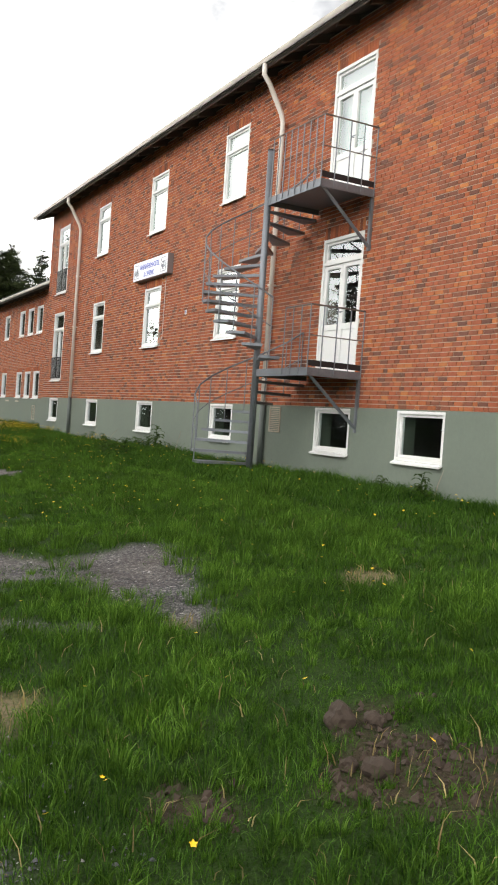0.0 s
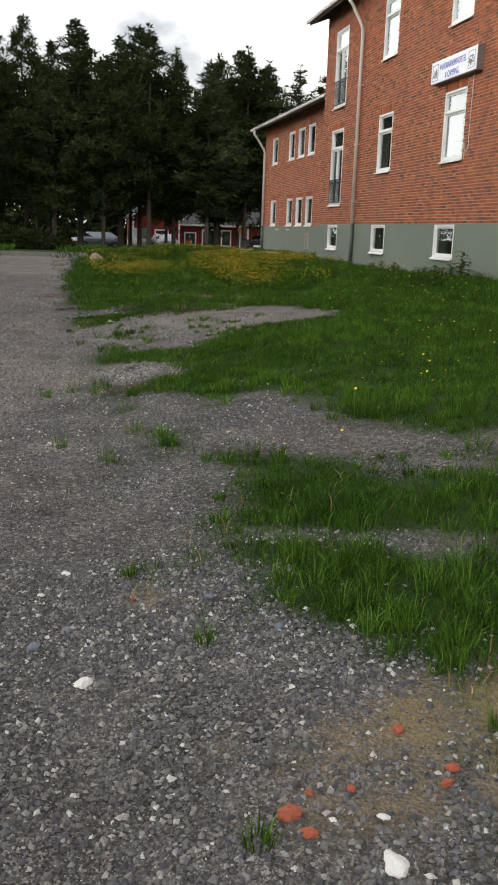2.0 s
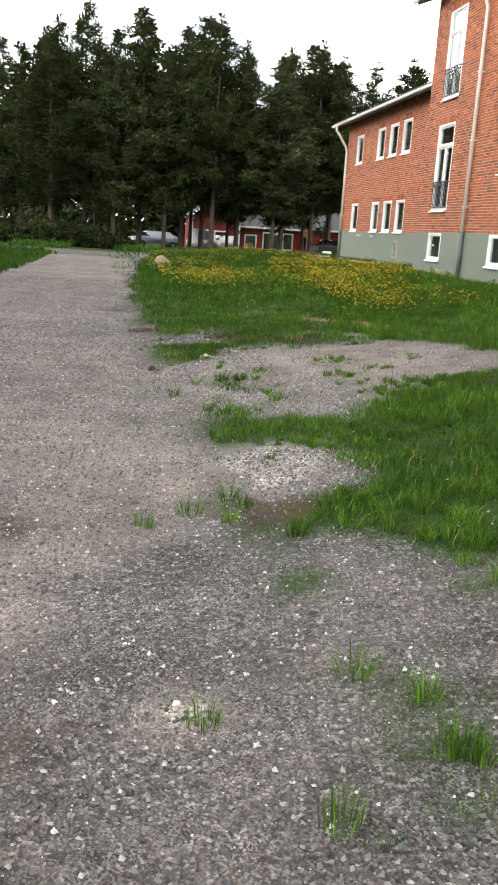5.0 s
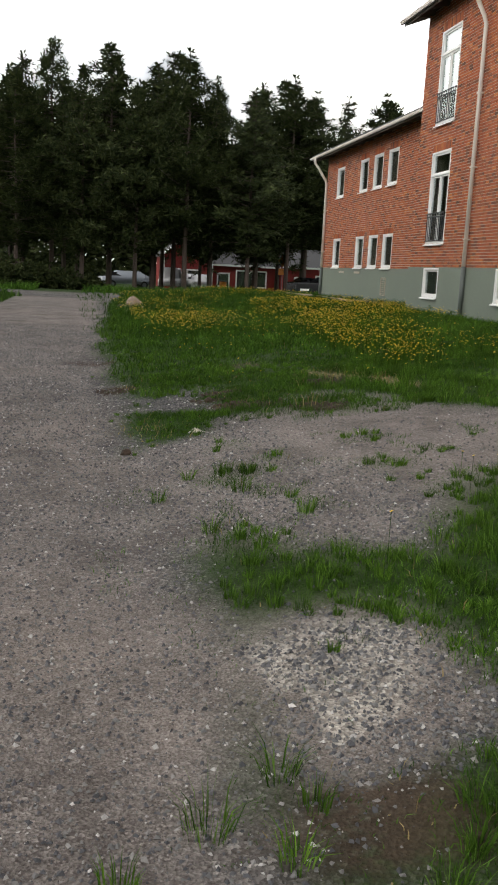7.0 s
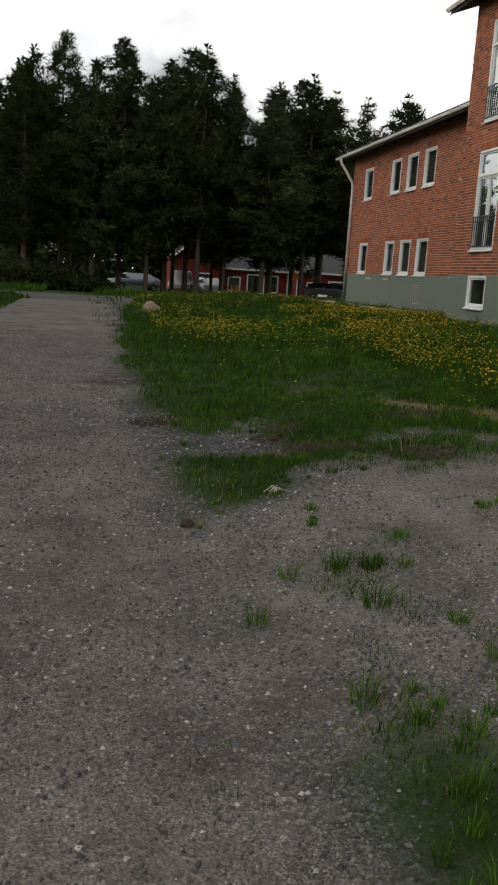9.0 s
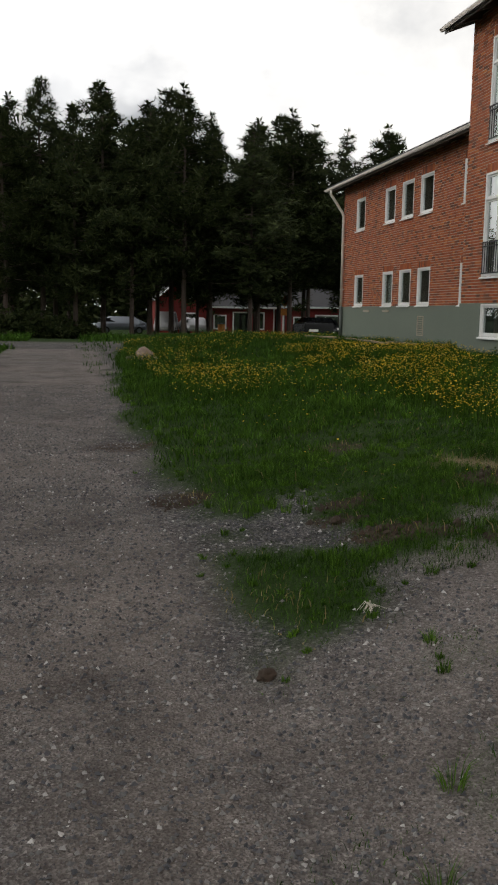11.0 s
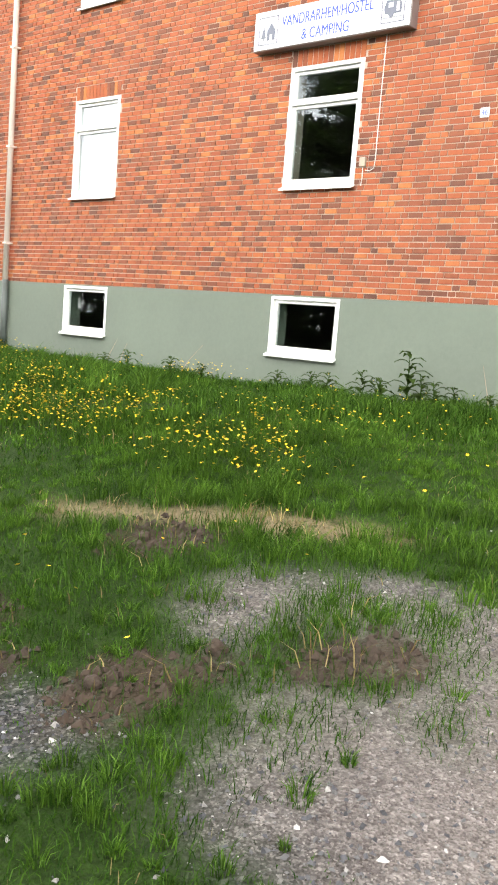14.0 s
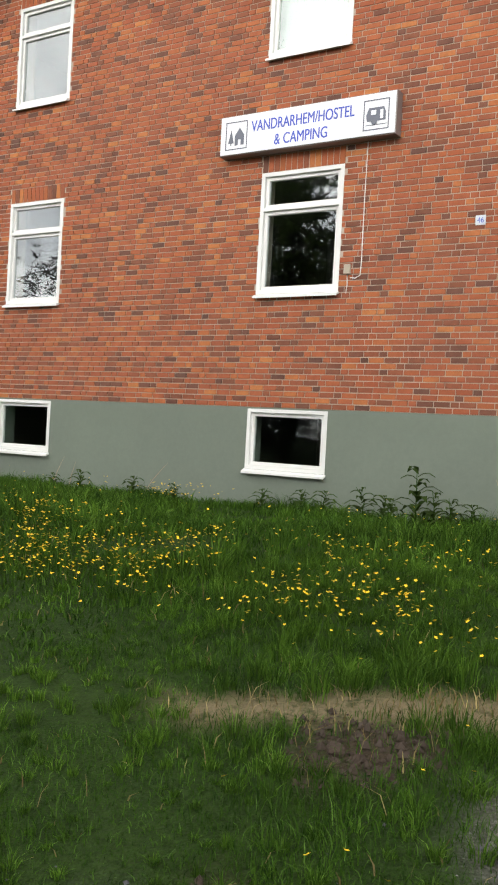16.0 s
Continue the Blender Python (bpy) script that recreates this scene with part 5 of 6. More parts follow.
for k, (x, y, r) in enumerate(((-8.5, -17.09, 0.06), (-7.82, -18.19, 0.065), (-7.79, -18.02, 0.03), (-7.36, -18.19, 0.035), (-7.67, -18.41, 0.03), (-7.91, -17.99, 0.02), (-8.55, -16.11, 0.035), (-8.65, -16.33, 0.028), (-8.64, -13.67, 0.03))):
    lump("white_stone", x, y, r * 0.58, 0.45, M_WHITESTONE, "pale white broken stone lying on gravel", "stone", k + 1, "white stones")
for k, (x, y, r) in enumerate(((-8.67, -16.8, 0.045), (-8.55, -16.67, 0.035), (-7.99, -16.57, 0.035), (-7.79, -16.92, 0.03))):
    lump("blue_stone", x, y, r * 0.6, 0.5, M_BLUESTONE, "rounded blue-grey stone lying on gravel", "stone", k + 51, "blue-grey stones")
for k, (x, y, r) in enumerate(((-8.01, -17.94, 0.045), (-7.55, -17.9, 0.03), (-7.62, -17.68, 0.03), (-7.83, -17.89, 0.02), (-7.98, -18.02, 0.03), (-7.59, -17.95, 0.025), (-8.29, -16.48, 0.02), (-7.94, -17.87, 0.018))):
    lump("brick_fragment", x, y, r * 0.7, 0.6, M_FRAGMENT, "broken piece of orange-red brick on gravel", "rubble", k + 11, "brick fragments")
for k, (x, y, r) in enumerate(((-8.42, -7.07, 0.05), (-6, -18.71, 0.1), (-5.89, -18.79, 0.06), (-6.14, -19.17, 0.08), (-6.2, -19.07, 0.05), (-6.14, -4.27, 0.05), (-6.84, -5.42, 0.05), (-6.59, -5.77, 0.04), (-7.48, -4.93, 0.055), (-7.29, -5.27, 0.05))):
    lump("soil_clod", x, y, r * 0.8, 0.75, M_SOIL, "dark clod of dug-up soil in the grass", "soil", k + 31, "soil clods")
lump("boulder", -7.2, 13.4, 0.27, 0.85, M_ROCK, "pinkish boulder at the edge of the drive", "boulder", 5)
lump("boulder", -7.5, 13.7, 0.19, 0.5, M_WOOD, "low grey-brown stone beside the boulder", "boulder", 8)
lump("boulder", -6.95, 13.0, 0.13, 0.5, M_WHITESTONE, "small white stone beside the boulder", "boulder", 9)


def straw_wisp(x, y):
    """A flattened bunch of bleached straws."""
    rnd = random.Random(3)
    z = float(gh(x, y))
    top = thing("straw_wisp", (x, y, z), "bleached white wisp of straw lying on gravel", "straw")
    for k in range(18):
        a, ln = rnd.gauss(4.22, 0.12), rnd.uniform(0.05, 0.13)
        ox, oy = rnd.gauss(0, 0.01), rnd.gauss(0, 0.01)
        d = Vector((math.cos(a), math.sin(a), 0)) * ln
        p = Vector((x + ox, y + oy, z + 0.008))
        part("straw", bar([p, p + d * 0.5 + Vector((0, 0, rnd.uniform(0.008, 0.035))), p + d + Vector((rnd.gauss(0, 0.02), 0, 0.006))], [0.0016, 0.0015, 0.001], 4), M_STRAW, top)


straw_wisp(-7.78, -6.52)


def weed(x, y, h, seed):
    """A broad-leaved tall weed: a stalk with long pointed leaves."""
    rnd = random.Random(seed)
    z = float(gh(x, y))
    top = thing("tall_weed", (x, y, z), "tall broad-leaved green weed by the plinth", "plant", "weeds along the plinth")
    part("stalk", bar([(x, y, z - 0.02), (x + rnd.uniform(-0.03, 0.03), y + rnd.uniform(-0.03, 0.03), z + h * 0.6), (x + rnd.uniform(-0.05, 0.05), y + rnd.uniform(-0.05, 0.05), z + h)], [0.008, 0.006, 0.003], 6), M_GRASS, top)
    n = int(9 + h * 16)
    for k in range(n):
        t = (k + 1) / (n + 1)
        a = k * 2.4 + rnd.uniform(-0.4, 0.4)
        ln = (0.26 - 0.15 * t) * rnd.uniform(0.7, 1.3) * (0.6 + h)
        w = ln * rnd.uniform(0.13, 0.24)
        bm = bmesh.new()
        d, sd = Vector((math.cos(a), math.sin(a), 0)), Vector((-math.sin(a), math.cos(a), 0))
        o = Vector((x, y, z + h * t))
        rows = []
        for q, ww, up in ((0.0, 0.15, 0.0), (0.3, 1.0, 0.22), (0.62, 0.8, 0.26), (1.0, 0.05, 0.05)):
            c = o + d * ln * q + Vector((0, 0, ln * up))
            rows.append((bm.verts.new(c - sd * w * ww), bm.verts.new(c - Vector((0, 0, 0.008))), bm.verts.new(c + sd * w * ww)))
        for r0, r1 in zip(rows, rows[1:]):
            bm.faces.new((r0[0], r0[1], r1[1], r1[0])), bm.faces.new((r0[1], r0[2], r1[2], r1[1]))
        part("leaf", bm, M_BIRCH, top)


for k, (x, y, h) in enumerate(((-0.35, -2.35, 0.62), (-0.4, -2.0, 0.3), (-0.55, -2.8, 0.34), (-0.5, -1.35, 0.3), (-0.3, -0.95, 0.28), (-0.45, -3.4, 0.26), (-0.4, 2.3, 0.3), (-0.5, 2.7, 0.22),
                               (-0.4, -12.15, 0.36), (-0.7, -12.6, 0.28), (-0.5, -11.4, 0.22), (-0.4, 6.9, 0.3), (-0.6, 5.2, 0.25), (-2.3, -4.75, 0.38), (-2.1, -5.1, 0.42), (-2.5, -5.0, 0.34), (-2.35, -5.35, 0.36), (-0.5, -2.6, 0.4), (-0.7, -2.2, 0.3), (-0.3, -1.7, 0.36), (-0.4, -0.5, 0.26), (-0.6, 0.6, 0.24), (-0.4, 1.4, 0.26), (-0.5, -3.0, 0.3))):
    weed(x, y, h, k + 3)


def dead_stalk(pts, label):
    ob = part("dead_stalk", bar(pts, [0.006, 0.005, 0.002], 6), M_WOOD)
    return tagged(ob, label, "plant", "dead stalks by the plinth")


for y, dy, h in ((-3.35, 0.26, 0.55), (1.35, -0.22, 0.45), (2.9, 0.02, 0.42), (2.6, 0.1, 0.38), (-12.3, 0.12, 0.4)):
    zz = float(gh(-0.3, y))
    dead_stalk([(-0.3, y, zz - 0.02), (-0.2, y + dy * 0.45, zz + h * 0.5), (-0.06, y + dy, zz + h)], "thin dead brown stalk leaning by the plinth")

# ---------------------------------------------------------------- trees
def needle_tuft(co, fc, c, rnd, size, n, width=0.17):
    for _ in range(n):
        d = Vector((rnd.gauss(0, 1), rnd.gauss(0, 1), rnd.gauss(0.25, 0.7))).normalized()
        s = d.orthogonal().normalized() * size * width
        b = len(co)
        m = c + d * size * 0.5
        co += [tuple(c), tuple(m + s), tuple(c + d * size), tuple(m - s)]
        fc.append((b, b + 1, b + 2, b + 3))


def pine_meshes(seed, h, crown_from, spread, taper):
    rnd = random.Random(seed)
    bm = bmesh.new()
    sway = [Vector((rnd.uniform(-0.15, 0.15) * k / 5, rnd.uniform(-0.15, 0.15) * k / 5, h * k / 5)) for k in range(6)]
    tube(bm, sway, [0.16 * h / 13 * (1 - 0.17 * k) for k in range(6)], 7)
    co, fc = [], []
    z = h * crown_from * 0.6
    while z < h * 0.99:
        t = (z / h - crown_from) / (1 - crown_from)
        k = min(int(z / h * 5), 4)
        c = sway[k].lerp(sway[k + 1], z / h * 5 - k)
        if t < 0:
            reach, nb = rnd.uniform(0.3, 1.1), 1
        else:
            reach = spread * (0.25 + 0.75 * min(1, t * 4)) * (1 - t) ** taper * rnd.uniform(0.7, 1.2) + 0.22
            nb = 4
        for b in range(nb):
            a, r = rnd.uniform(0, 2 * math.pi), reach * rnd.uniform(0.55, 1.15)
            d = Vector((math.cos(a), math.sin(a), rnd.uniform(-0.18, 0.22)))
            tip = c + d * r + Vector((0, 0, 0.18 * r * r / max(spread, 1)))
            tube(bm, [c, c.lerp(tip, 0.5) - Vector((0, 0, 0.03 * r)), tip], [0.028, 0.018, 0.006], 3, False)
            if t < 0 and rnd.random() < 0.6:
                continue
            for q in range(max(3, int(r * 8.0))):
                f = rnd.uniform(0.25, 1.05)
                p = c.lerp(tip, f) + Vector((rnd.gauss(0, 0.16), rnd.gauss(0, 0.16), rnd.gauss(0.03, 0.1))) * (0.4 + r * 0.4)
                needle_tuft(co, fc, p, rnd, rnd.uniform(0.3, 0.55), 7, 0.085)
        z += rnd.uniform(0.2, 0.34) * h / 13
    needle_tuft(co, fc, sway[5], rnd, 0.4, 10)
    return bm, co, fc


def pine(seed, h, crown_from, spread, taper):
    top = thing("pine_tree", (0, 0, 0), "tall dark green pine with a bare lower trunk", "tree", "pine wood behind the drive")
    bm, co, fc = pine_meshes(seed, h, crown_from, spread, taper)
    part("trunk", bm, M_BARK, top)
    raw_mesh("crown", co, fc, M_PINE, top)
    return top


def birch(seed, h):
    """A leafy deciduous tree: forked limbs and a loose crown of small leaves with gaps."""
    rnd = random.Random(seed)
    top = thing("birch_tree", (0, 0, 0), "leafy green birch with a loose hanging crown", "tree", "leafy trees along the road")
    bm = bmesh.new()
    tube(bm, [(0, 0, -0.1), (0.1, 0.05, h * 0.4), (0.0, 0.15, h * 0.95)], [0.15, 0.1, 0.02], 7)
    co, fc = [], []
    for k in range(int(h * 5)):
        z = h * rnd.uniform(0.22, 0.97)
        t = z / h
        r = h * 0.27 * math.sin(min(1, (t - 0.12) * 1.25) * math.pi) ** 0.7 * rnd.uniform(0.5, 1.1) + 0.3
        a = rnd.uniform(0, 2 * math.pi)
        c = Vector((0.05, 0.08, z - r * 0.3))
        tip = c + Vector((math.cos(a) * r, math.sin(a) * r, r * rnd.uniform(0.1, 0.6)))
        tube(bm, [c, c.lerp(tip, 0.55) + Vector((0, 0, 0.1)), tip], [0.035, 0.02, 0.006], 3, False)
        for q in range(int(r * 8) + 3):
            p = c.lerp(tip, rnd.uniform(0.35, 1.08)) + Vector((rnd.gauss(0, 0.2), rnd.gauss(0, 0.2), rnd.gauss(-0.12, 0.2)))
            needle_tuft(co, fc, p, rnd, rnd.uniform(0.13, 0.26), 10)
    part("trunk", bm, M_BIRCHBARK, top)
    raw_mesh("crown", co, fc, M_BIRCH, top)
    return top


def plant_all(kinds, spots):
    """Sets each kind at its first spot and copies it to the others."""
    placed = set()
    for i, (x, y, k) in enumerate(spots):
        m = pose(x, y, float(gh(x, y)) - 0.05, 0, 0, (i * 137) % 360)
        if k in placed:
            copy_thing(kinds[k], m)
        else:
            placed.add(k)
            kinds[k].matrix_basis = m


PINES = [pine(1, 14.9, 0.24, 5.2, 0.9), pine(2, 14.2, 0.22, 4.9, 0.95), pine(3, 13.6, 0.26, 5.2, 0.85), pine(4, 12.2, 0.2, 4.4, 1.0), pine(5, 15.1, 0.27, 5.4, 0.85), pine(6, 12.8, 0.18, 4.6, 1.05)]
rp = random.Random(5)
SPOTS = [(-10.6, 45, 0), (-12.5, 46, 1), (-7.0, 46, 4), (-4.2, 45.5, 2), (-2.7, 46.5, 4), (-0.5, 44.5, 3), (2.7, 45.5, 5), (4.9, 46, 1), (6.4, 47, 2), (11.3, 46, 2), (-14.6, 45, 3), (-15.9, 47, 5)]
for y, n, x0, x1 in ((41, 5, -14.5, 3.0), (50, 9, -15.5, 14), (56, 10, -15, 20)):
    for k in range(n):
        SPOTS.append((x0 + (x1 - x0) * (k + 0.5) / n + rp.uniform(-0.8, 0.8), y + rp.uniform(-1.6, 1.6), rp.choice((3, 5, 2, 1)) if y < 50 else rp.randrange(6)))
for k in range(14):
    SPOTS.append((-13 + 3.0 * k + rp.uniform(-1, 1), 92 + rp.uniform(-6, 8), rp.randrange(6)))
SPOTS += [(-22.6, 15.4, 2), (-23.2, 12.6, 1), (-20.4, 13.7, 4), (-21.6, 16.2, 0), (-24.5, 18.5, 4), (-23.0, 21.0, 2), (-25.5, 9.5, 1), (-26, 3.5, 2), (-25, -3, 1), (-26, -11, 4), (-25.5, -18, 0)]
SPOTS = [s for s in SPOTS if not (s[1] < 43 and s[2] in (0, 4))]
plant_all(PINES, SPOTS)
BIRCHES = [birch(21, 13.5), birch(22, 8.5), birch(23, 7.0)]
LEAFY = [(-20.5, 12.2, 0), (-22.0, 17.5, 1), (-21.5, 6.5, 0), (-24.0, 1.0, 1), (-26.0, -6.0, 0), (-22.5, -12.0, 1), (-24.0, -19.0, 0)]
for k in range(16):
    LEAFY.append((-62 + 3.0 * k + rp.uniform(-1, 1), 112 + rp.uniform(-5, 5), rp.randrange(2)))
LEAFY += [(-26.5, 90, 2), (-23.5, 97, 2), (-31, 100, 1)]
plant_all(BIRCHES, LEAFY)


def bush(x, y, r, h, seed):
    rnd = random.Random(seed)
    z = float(gh(x, y))
    top = thing("spruce_bush", (x, y, z), "low dense dark green bush under the pines", "bush", "bushes under the pines")
    bm = bmesh.new()
    co, fc = [], []
    for k in range(60):
        a, q = rnd.uniform(0, 2 * math.pi), rnd.random() ** 0.5
        tip = Vector((x + math.cos(a) * r * q, y + math.sin(a) * r * q, z + h * (1 - q * q * 0.7) * rnd.uniform(0.4, 1.05)))
        c = Vector((x + math.cos(a) * 0.15, y + math.sin(a) * 0.15, z))
        tube(bm, [c, tip], [0.015, 0.004], 3, False)
        for _ in range(7):
            needle_tuft(co, fc, c.lerp(tip, rnd.uniform(0.3, 1.0)) + Vector((rnd.gauss(0, 0.12), rnd.gauss(0, 0.12), rnd.gauss(0, 0.1))), rnd, 0.3, 8)
    part("twigs", bm, M_BARK, top)
    raw_mesh("foliage", co, fc, M_PINE, top)


for k, (x, y, r, h) in enumerate(((-13.2, 40, 1.5, 2.0), (-11.6, 40.5, 1.5, 1.7), (-10.0, 41, 1.3, 1.5), (-14.8, 41, 1.2, 1.6), (-8.3, 42, 1.0, 1.0))):
    bush(x, y, r, h, k + 70)



def far_woods(name, spots, size, label):
    """Distant mixed wood: an uneven mass of leaf and needle clumps on hidden stems."""
    rnd = random.Random(77)
    co, fc = [], []
    for x, y, r, h in spots:
        z0 = float(gh(x, y))
        for _ in range(120):
            t = rnd.random()
            q = r * (1 - t) ** 0.6 * rnd.random() ** 0.5 + 0.1
            a = rnd.uniform(0, 2 * math.pi)
            needle_tuft(co, fc, Vector((x + math.cos(a) * q, y + math.sin(a) * q, z0 + h * t)), rnd, size * rnd.uniform(0.7, 1.3), 3)
    return tagged(raw_mesh(name, co, fc, M_PINE), label, "trees", kind="stuff")


edge = []
for k in range(60):
    edge.append((-70 + 2.5 * k + rp.uniform(-1, 1), 104 + rp.uniform(-4, 6), rp.uniform(2.2, 3.2), rp.uniform(6.5, 11)))
for k in range(22):
    edge.append((-14 + 1.8 * k + rp.uniform(-0.8, 0.8), 80 + rp.uniform(-1.5, 3), 1.7, rp.uniform(3.0, 6.0)))
# unseen west and south belts, added to keep low sky out of the panes
for k in range(64):
    edge.append((-48 + rp.uniform(-5, 4), -70 + 2.4 * k, rp.uniform(2.4, 3.4), rp.uniform(7, 12)))
for k in range(30):
    edge.append((-45 + 3 * k, -75 + rp.uniform(-4, 4), 2.8, rp.uniform(7, 11)))
far_woods("far_woods", edge, 1.1, "dark distant mixed wood, with unseen west and south belts added to block the low sky")
# ---------------------------------------------------------------- red houses, vehicles, posts
def red_house(name_label, x0, x1, y0, y1, z0, wall, ridge, holes, along="x"):
    """A boarded red cottage with white trim: walls, corner boards, gabled roof, windows on the side that faces the drive."""
    top = thing("red_house", ((x0 + x1) / 2, (y0 + y1) / 2, z0), name_label, "house")
    part("wall", boxed((x0, x1, y0, y1, z0, z0 + wall)), M_REDWOOD, top)
    n = int((x1 - x0) / 0.22)
    bm = bmesh.new()
    for k in range(n + 1):
        xx = x0 + (x1 - x0) * k / n
        box(bm, xx - 0.02, xx + 0.02, y0 - 0.02, y0 + 0.001, z0, z0 + wall)
    part("cover_strips", bm, M_REDWOOD, top)
    for xx in (x0, x1):
        part("corner_board", boxed((xx - 0.07, xx + 0.07, y0 - 0.03, y0 + 0.05, z0, z0 + wall)), M_WHITE, top)
    bm = bmesh.new()
    xm, ym, o = (x0 + x1) / 2, (y0 + y1) / 2, 0.35
    zr = z0 + wall
    if along == "x":
        prof = [((x0 - o, y0 - o, zr - 0.1), (x1 + o, y0 - o, zr - 0.1), (x1 + o, ym, zr + ridge), (x0 - o, ym, zr + ridge)),
                ((x0 - o, y1 + o, zr - 0.1), (x1 + o, y1 + o, zr - 0.1), (x1 + o, ym, zr + ridge), (x0 - o, ym, zr + ridge))]
    else:
        prof = [((x0 - o, y0 - o, zr - 0.1), (x0 - o, y1 + o, zr - 0.1), (xm, y1 + o, zr + ridge), (xm, y0 - o, zr + ridge)),
                ((x1 + o, y0 - o, zr - 0.1), (x1 + o, y1 + o, zr - 0.1), (xm, y1 + o, zr + ridge), (xm, y0 - o, zr + ridge))]
    for quad_ in prof:
        a = [bm.verts.new(p) for p in quad_]
        b = [bm.verts.new((p[0], p[1], p[2] + 0.1)) for p in quad_]
        bm.faces.new(a), bm.faces.new(b[::-1])
        for k in range(4):
            bm.faces.new((a[k], a[(k + 1) % 4], b[(k + 1) % 4], b[k]))
    bmesh.ops.recalc_face_normals(bm, faces=bm.faces)
    part("roof", bm, M_ROOF, top, "dark sheet roof")
    if along == "y":
        for yy in (y0, y1):
            bm = bmesh.new()
            bm.faces.new([bm.verts.new(p) for p in ((x0, yy, zr), (x1, yy, zr), (xm, yy, zr + ridge - 0.1))])
            part("gable", bm, M_REDWOOD, top)
        for sx in (x0 - o, x1 + o):
            part("barge_board", bar([(sx, y0 - o - 0.02, zr - 0.05), (xm, y0 - o - 0.02, zr + ridge + 0.05)], 0.07, 4), M_WHITE, top)
    else:
        part("eave_board", boxed((x0 - o, x1 + o, y0 - o - 0.03, y0 - o, zr - 0.14, zr + 0.02)), M_WHITE, top)
    for a, b, c, d in holes:
        w = part("window", boxed((a, b, y0 - 0.06, y0 - 0.021, z0 + c, z0 + d)), M_BLACK, top)
        for q in ((a - 0.12, a, c - 0.12, d + 0.12), (b, b + 0.12, c - 0.12, d + 0.12), (a, b, d, d + 0.12), (a, b, c - 0.12, c)):
            part("frame", boxed((q[0], q[1], y0 - 0.09, y0 - 0.02, z0 + q[2], z0 + q[3])), M_WHITE, w)
        pg = part("pane", boxed((a, b, y0 - 0.075, y0 - 0.07, z0 + c, z0 + d)), M_GLASS, w)
    return top


red_house("red boarded cottage with white trim and steep gable", -1.4, 3.0, 68.0, 76.0, -0.45, 3.1, 2.0, [(0.75, 1.85, 0.9, 1.9), (0.6, 1.5, 3.3, 4.1)], "y")
red_house("long low red boarded house with white windows", 3.1, 9.2, 69.0, 75.0, -0.45, 2.6, 1.9, [(3.75, 4.7, 0.7, 1.75), (5.5, 6.9, 0.15, 2.05), (7.4, 8.2, 0.7, 2.05)])
red_house("red boarded outbuilding with a white eave board", 9.6, 17.5, 67.0, 73.0, -0.45, 2.7, 1.6, [(10.6, 11.5, 1.0, 1.7), (12.6, 15.0, 0.1, 1.9)])
red_house("small house with a pale wall by the far road", -23.0, -17.0, 118.0, 126.0, -0.35, 2.6, 2.2, [(-22.0, -21.0, 0.9, 1.9)])


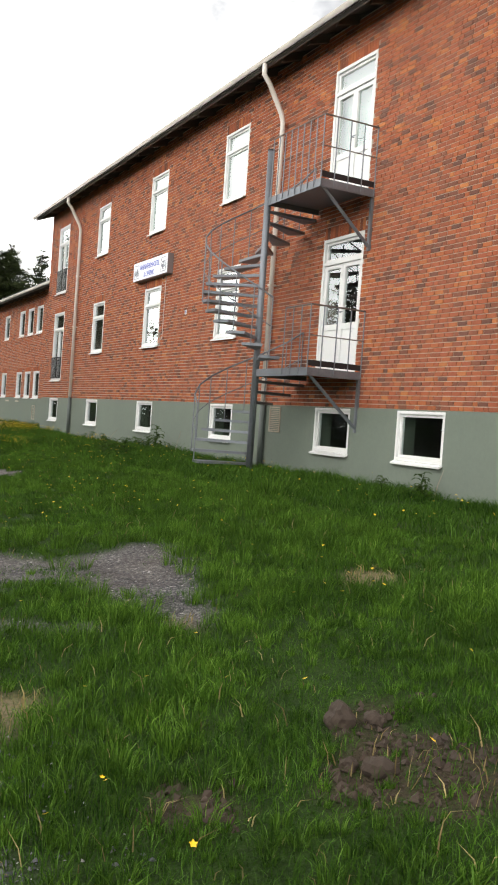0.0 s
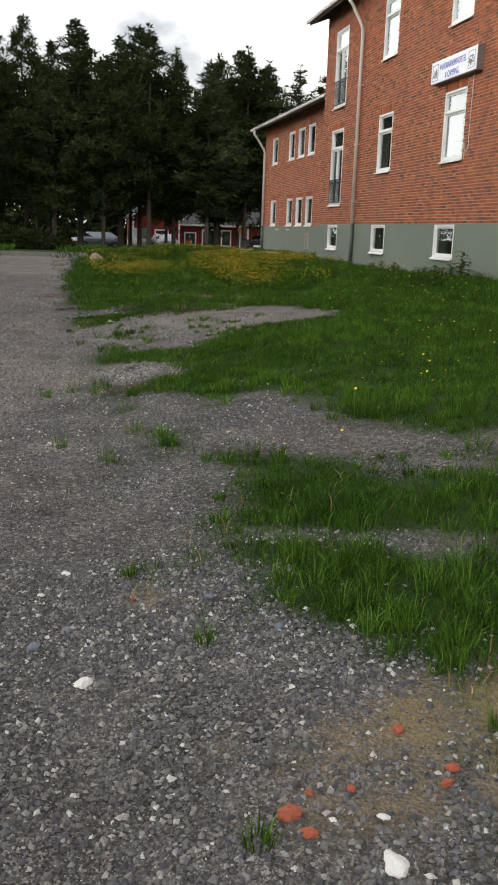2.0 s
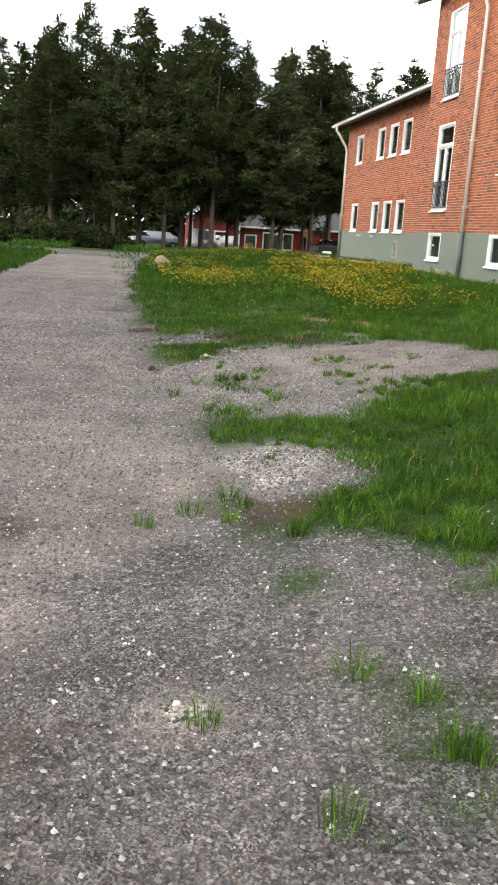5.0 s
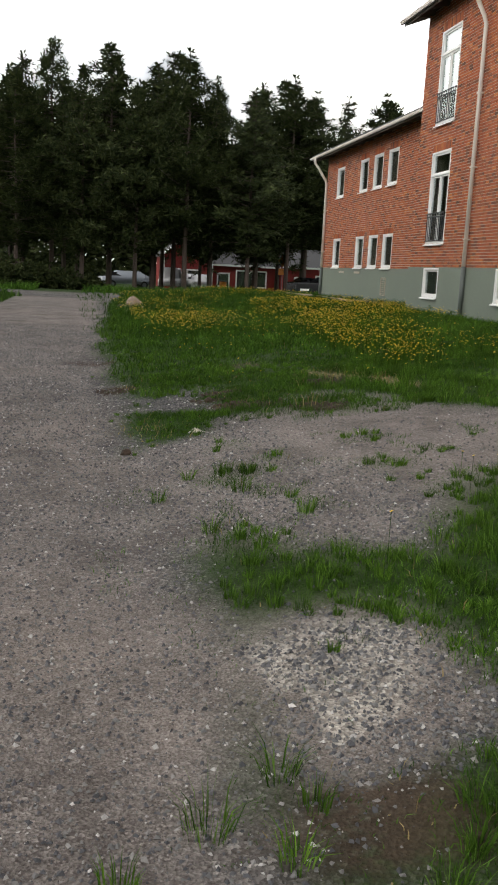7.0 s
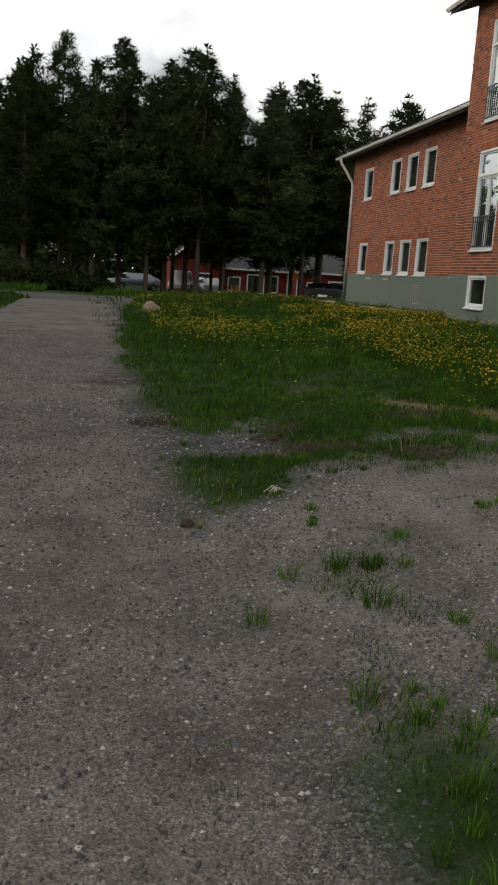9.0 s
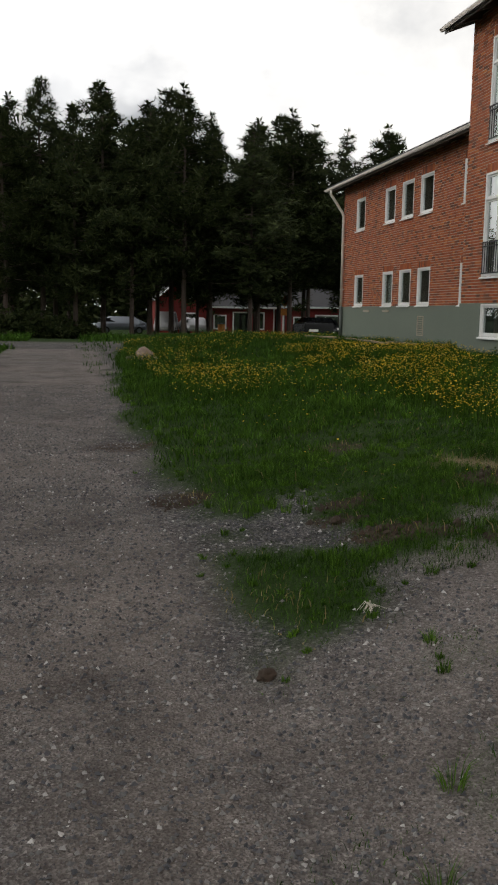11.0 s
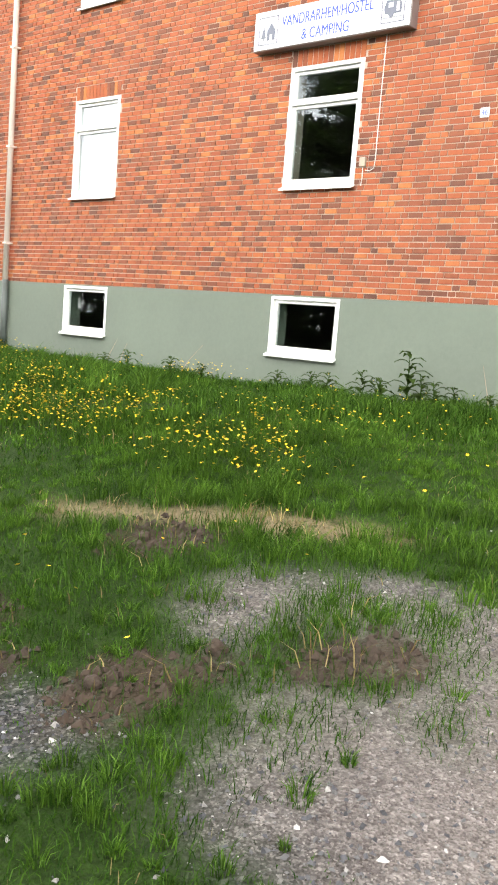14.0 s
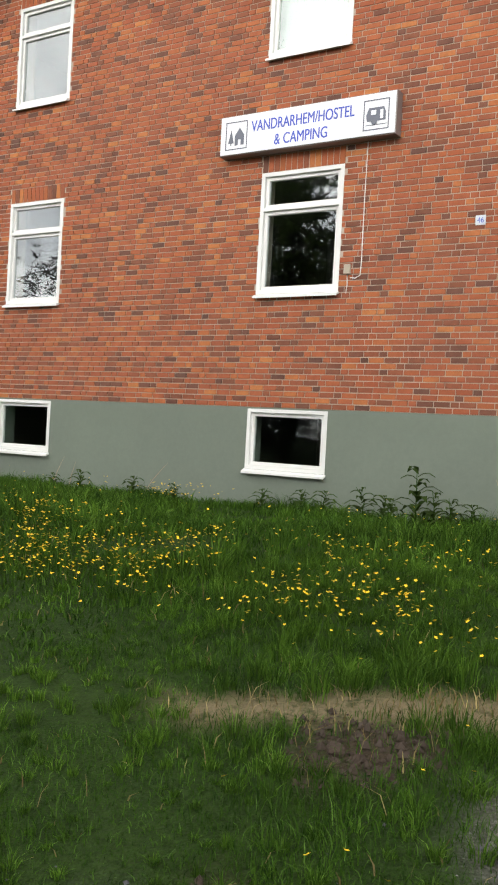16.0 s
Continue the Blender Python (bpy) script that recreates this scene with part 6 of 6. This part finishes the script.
def car(x, y, rz, ln, paint, label, van=False, z=None):
    """A parked vehicle: shaped body, glasshouse, wheels with rims, lights."""
    zz = float(gh(x, y)) if z is None else z
    m = pose(x, y, zz, 0, 0, rz)
    top = thing("parked_van" if van else "parked_car", (0, 0, 0), label, "car")
    top.matrix_basis = m
    h = 1.85 if van else 1.42
    w = 0.85
    def at(bm):
        bm.transform(m)
        return bm
    L = ln / 2
    prof = [(-L, 0.35), (-L, 0.85), (-L * 0.62, 0.95), (-L * 0.38, h) if not van else (-L * 0.75, h), (L * 0.45, h) if not van else (L * 0.95, h), (L * 0.85, 0.98) if not van else (L, 1.0), (L, 0.85), (L, 0.35)]
    bm = bmesh.new()
    sides = []
    for s, k in ((-1, 1), (1, 1)):
        sides.append([bm.verts.new((px, s * (w if pz < 1.0 else w * 0.82), pz)) for px, pz in prof])
    bm.faces.new(sides[0][::-1]), bm.faces.new(sides[1])
    for k in range(len(prof)):
        bm.faces.new((sides[0][k], sides[0][(k + 1) % 8], sides[1][(k + 1) % 8], sides[1][k]))
    bmesh.ops.recalc_face_normals(bm, faces=bm.faces)
    bmesh.ops.bevel(bm, geom=bm.edges[:], offset=0.05, segments=2, affect="EDGES")
    body = part("body", at(bm), paint, top, "", True)
    zt, zb = h - 0.12, 1.0
    for s in (-1, 1):
        for a, b in ((-0.42, -0.02), (0.02, 0.42)):
            bm = bmesh.new()
            lo, hi = w * 1.0, w * 0.86
            bm.faces.new([bm.verts.new(p) for p in ((a * ln * 0.9, s * (lo - 0.005), zb), (b * ln * 0.9, s * (lo - 0.005), zb), (b * ln * 0.72, s * (hi - 0.0), zt), (a * ln * 0.72, s * (hi - 0.0), zt))])
            bmesh.ops.solidify(bm, geom=bm.faces[:], thickness=0.012)
            part("side_window", at(bm), M_BLACK, body)
    for px in (-L * 0.62, L * 0.62):
        for s in (-1, 1):
            t = part("wheel", at(bar([(px, s * (w - 0.17), 0.31), (px, s * (w + 0.02), 0.31)], 0.31, 18)), M_TYRE, top)
            part("rim", at(bar([(px, s * (w + 0.005), 0.31), (px, s * (w + 0.03), 0.31)], [0.19, 0.17], 14)), M_STEEL, t)
    for s in (-1, 1):
        part("headlight", at(boxed((-L - 0.02, -L + 0.08, s * 0.6 - 0.14, s * 0.6 + 0.14, 0.66, 0.8), bevel=0.01)), M_WHITE, top)
        part("tail_light", at(boxed((L - 0.08, L + 0.02, s * 0.66 - 0.1, s * 0.66 + 0.1, 0.68, 0.85), bevel=0.01)), M_FRAGMENT, top)
    part("number_plate", at(boxed((-L - 0.03, -L + 0.02, -0.26, 0.26, 0.45, 0.56))), M_WHITE, top)
    return top


car(-5.0, 63.0, 12, 4.4, M_CARSILVER, "silver estate car parked among the pines")
car(-1.3, 62.5, 80, 4.6, M_CARWHITE, "white van parked beside the red cottage", True)
car(0.9, 62.0, 95, 4.3, M_CARWHITE, "pale hatchback parked by the red cottage")
car(6.6, 45.5, 100, 4.0, M_CARDARK, "black car parked past the end of the wing")


def box_trailer(x, y):
    z = float(gh(x, y))
    top = thing("trailer", (x, y, z), "low black covered trailer past the wing", "trailer")
    part("body", boxed((x - 0.8, x + 0.8, y - 1.2, y + 1.2, z + 0.4, z + 0.95), bevel=0.05), M_CARDARK, top)
    for s in (-1, 1):
        part("wheel", bar([(x + s * 0.82, y, z + 0.28), (x + s * 1.0, y, z + 0.28)], 0.28, 16), M_TYRE, top)
    part("number_plate", boxed((x - 0.55, x - 0.05, y - 1.23, y - 1.2, z + 0.5, z + 0.62)), M_WHITE, top)
    part("drawbar", bar([(x, y + 1.2, z + 0.42), (x, y + 2.2, z + 0.4)], 0.04, 6), M_STEEL, top)
    part("jockey_wheel", bar([(x, y + 2.0, z), (x, y + 2.0, z + 0.5)], 0.04, 8), M_STEEL, top)


box_trailer(4.0, 37.0)


def sign_post(x, y):
    z = float(gh(x, y))
    top = thing("road_sign", (x, y, z), "orange warning sign on a steel post", "sign")
    part("post", bar([(x, y, z - 0.1), (x, y, z + 2.9)], 0.03, 8), M_STEEL, top)
    bm = bmesh.new()
    vs = [bm.verts.new((x + 0.36 * math.sin(a), y - 0.04, z + 2.55 + 0.42 * math.cos(a))) for a in (0, math.pi / 2, math.pi, -math.pi / 2)]
    bm.faces.new(vs)
    bmesh.ops.solidify(bm, geom=bm.faces[:], thickness=0.02)
    part("warning_board", bm, M_ORANGE, top)
    part("sub_plate", boxed((x - 0.28, x + 0.28, y - 0.05, y - 0.03, z + 1.6, z + 2.05), bevel=0.005), M_ORANGE, top)


sign_post(5.3, 49.0)


def mast(x, y, h):
    z = float(gh(x, y))
    top = thing("utility_pole", (x, y, z), "weathered wooden utility pole by the road", "pole")
    part("pole", bar([(x, y, z - 0.2), (x + 0.08, y, z + h)], [0.13, 0.09], 10), M_WOOD, top)
    part("lamp_arm", bar([(x + 0.07, y, z + h - 0.3), (x + 0.8, y, z + h - 0.05)], 0.03, 6), M_STEEL, top)
    part("lamp_head", boxed((x + 0.7, x + 1.15, y - 0.1, y + 0.1, z + h - 0.1, z + h), bevel=0.02), M_STEEL, top)


mast(-18.9, 58.0, 6.3)
box_at = (-17.9, 52.0)
zb = float(gh(*box_at))
mb = thing("letter_boxes", (*box_at, zb), "grey letter boxes on a short post", "letter box")
part("post", bar([(*box_at, zb - 0.1), (*box_at, zb + 0.75)], 0.04, 8), M_BARK, mb)
part("box", boxed((box_at[0] - 0.5, box_at[0] + 0.5, box_at[1] - 0.15, box_at[1] + 0.15, zb + 0.7, zb + 1.1), bevel=0.02), M_CARSILVER, mb)
bin_ = thing("waste_bin", (2.5, 58.0, -0.45), "orange-brown waste bin by the red house", "bin")
part("bin_body", bar([(2.5, 58.0, float(gh(2.5, 58.0))), (2.5, 58.0, float(gh(2.5, 58.0)) + 0.95)], [0.26, 0.3], 12), M_ORANGE, bin_)
part("lid", bar([(2.5, 58.0, float(gh(2.5, 58.0)) + 0.95), (2.5, 58.0, float(gh(2.5, 58.0)) + 1.02)], [0.32, 0.3], 12), M_BLACK, bin_)
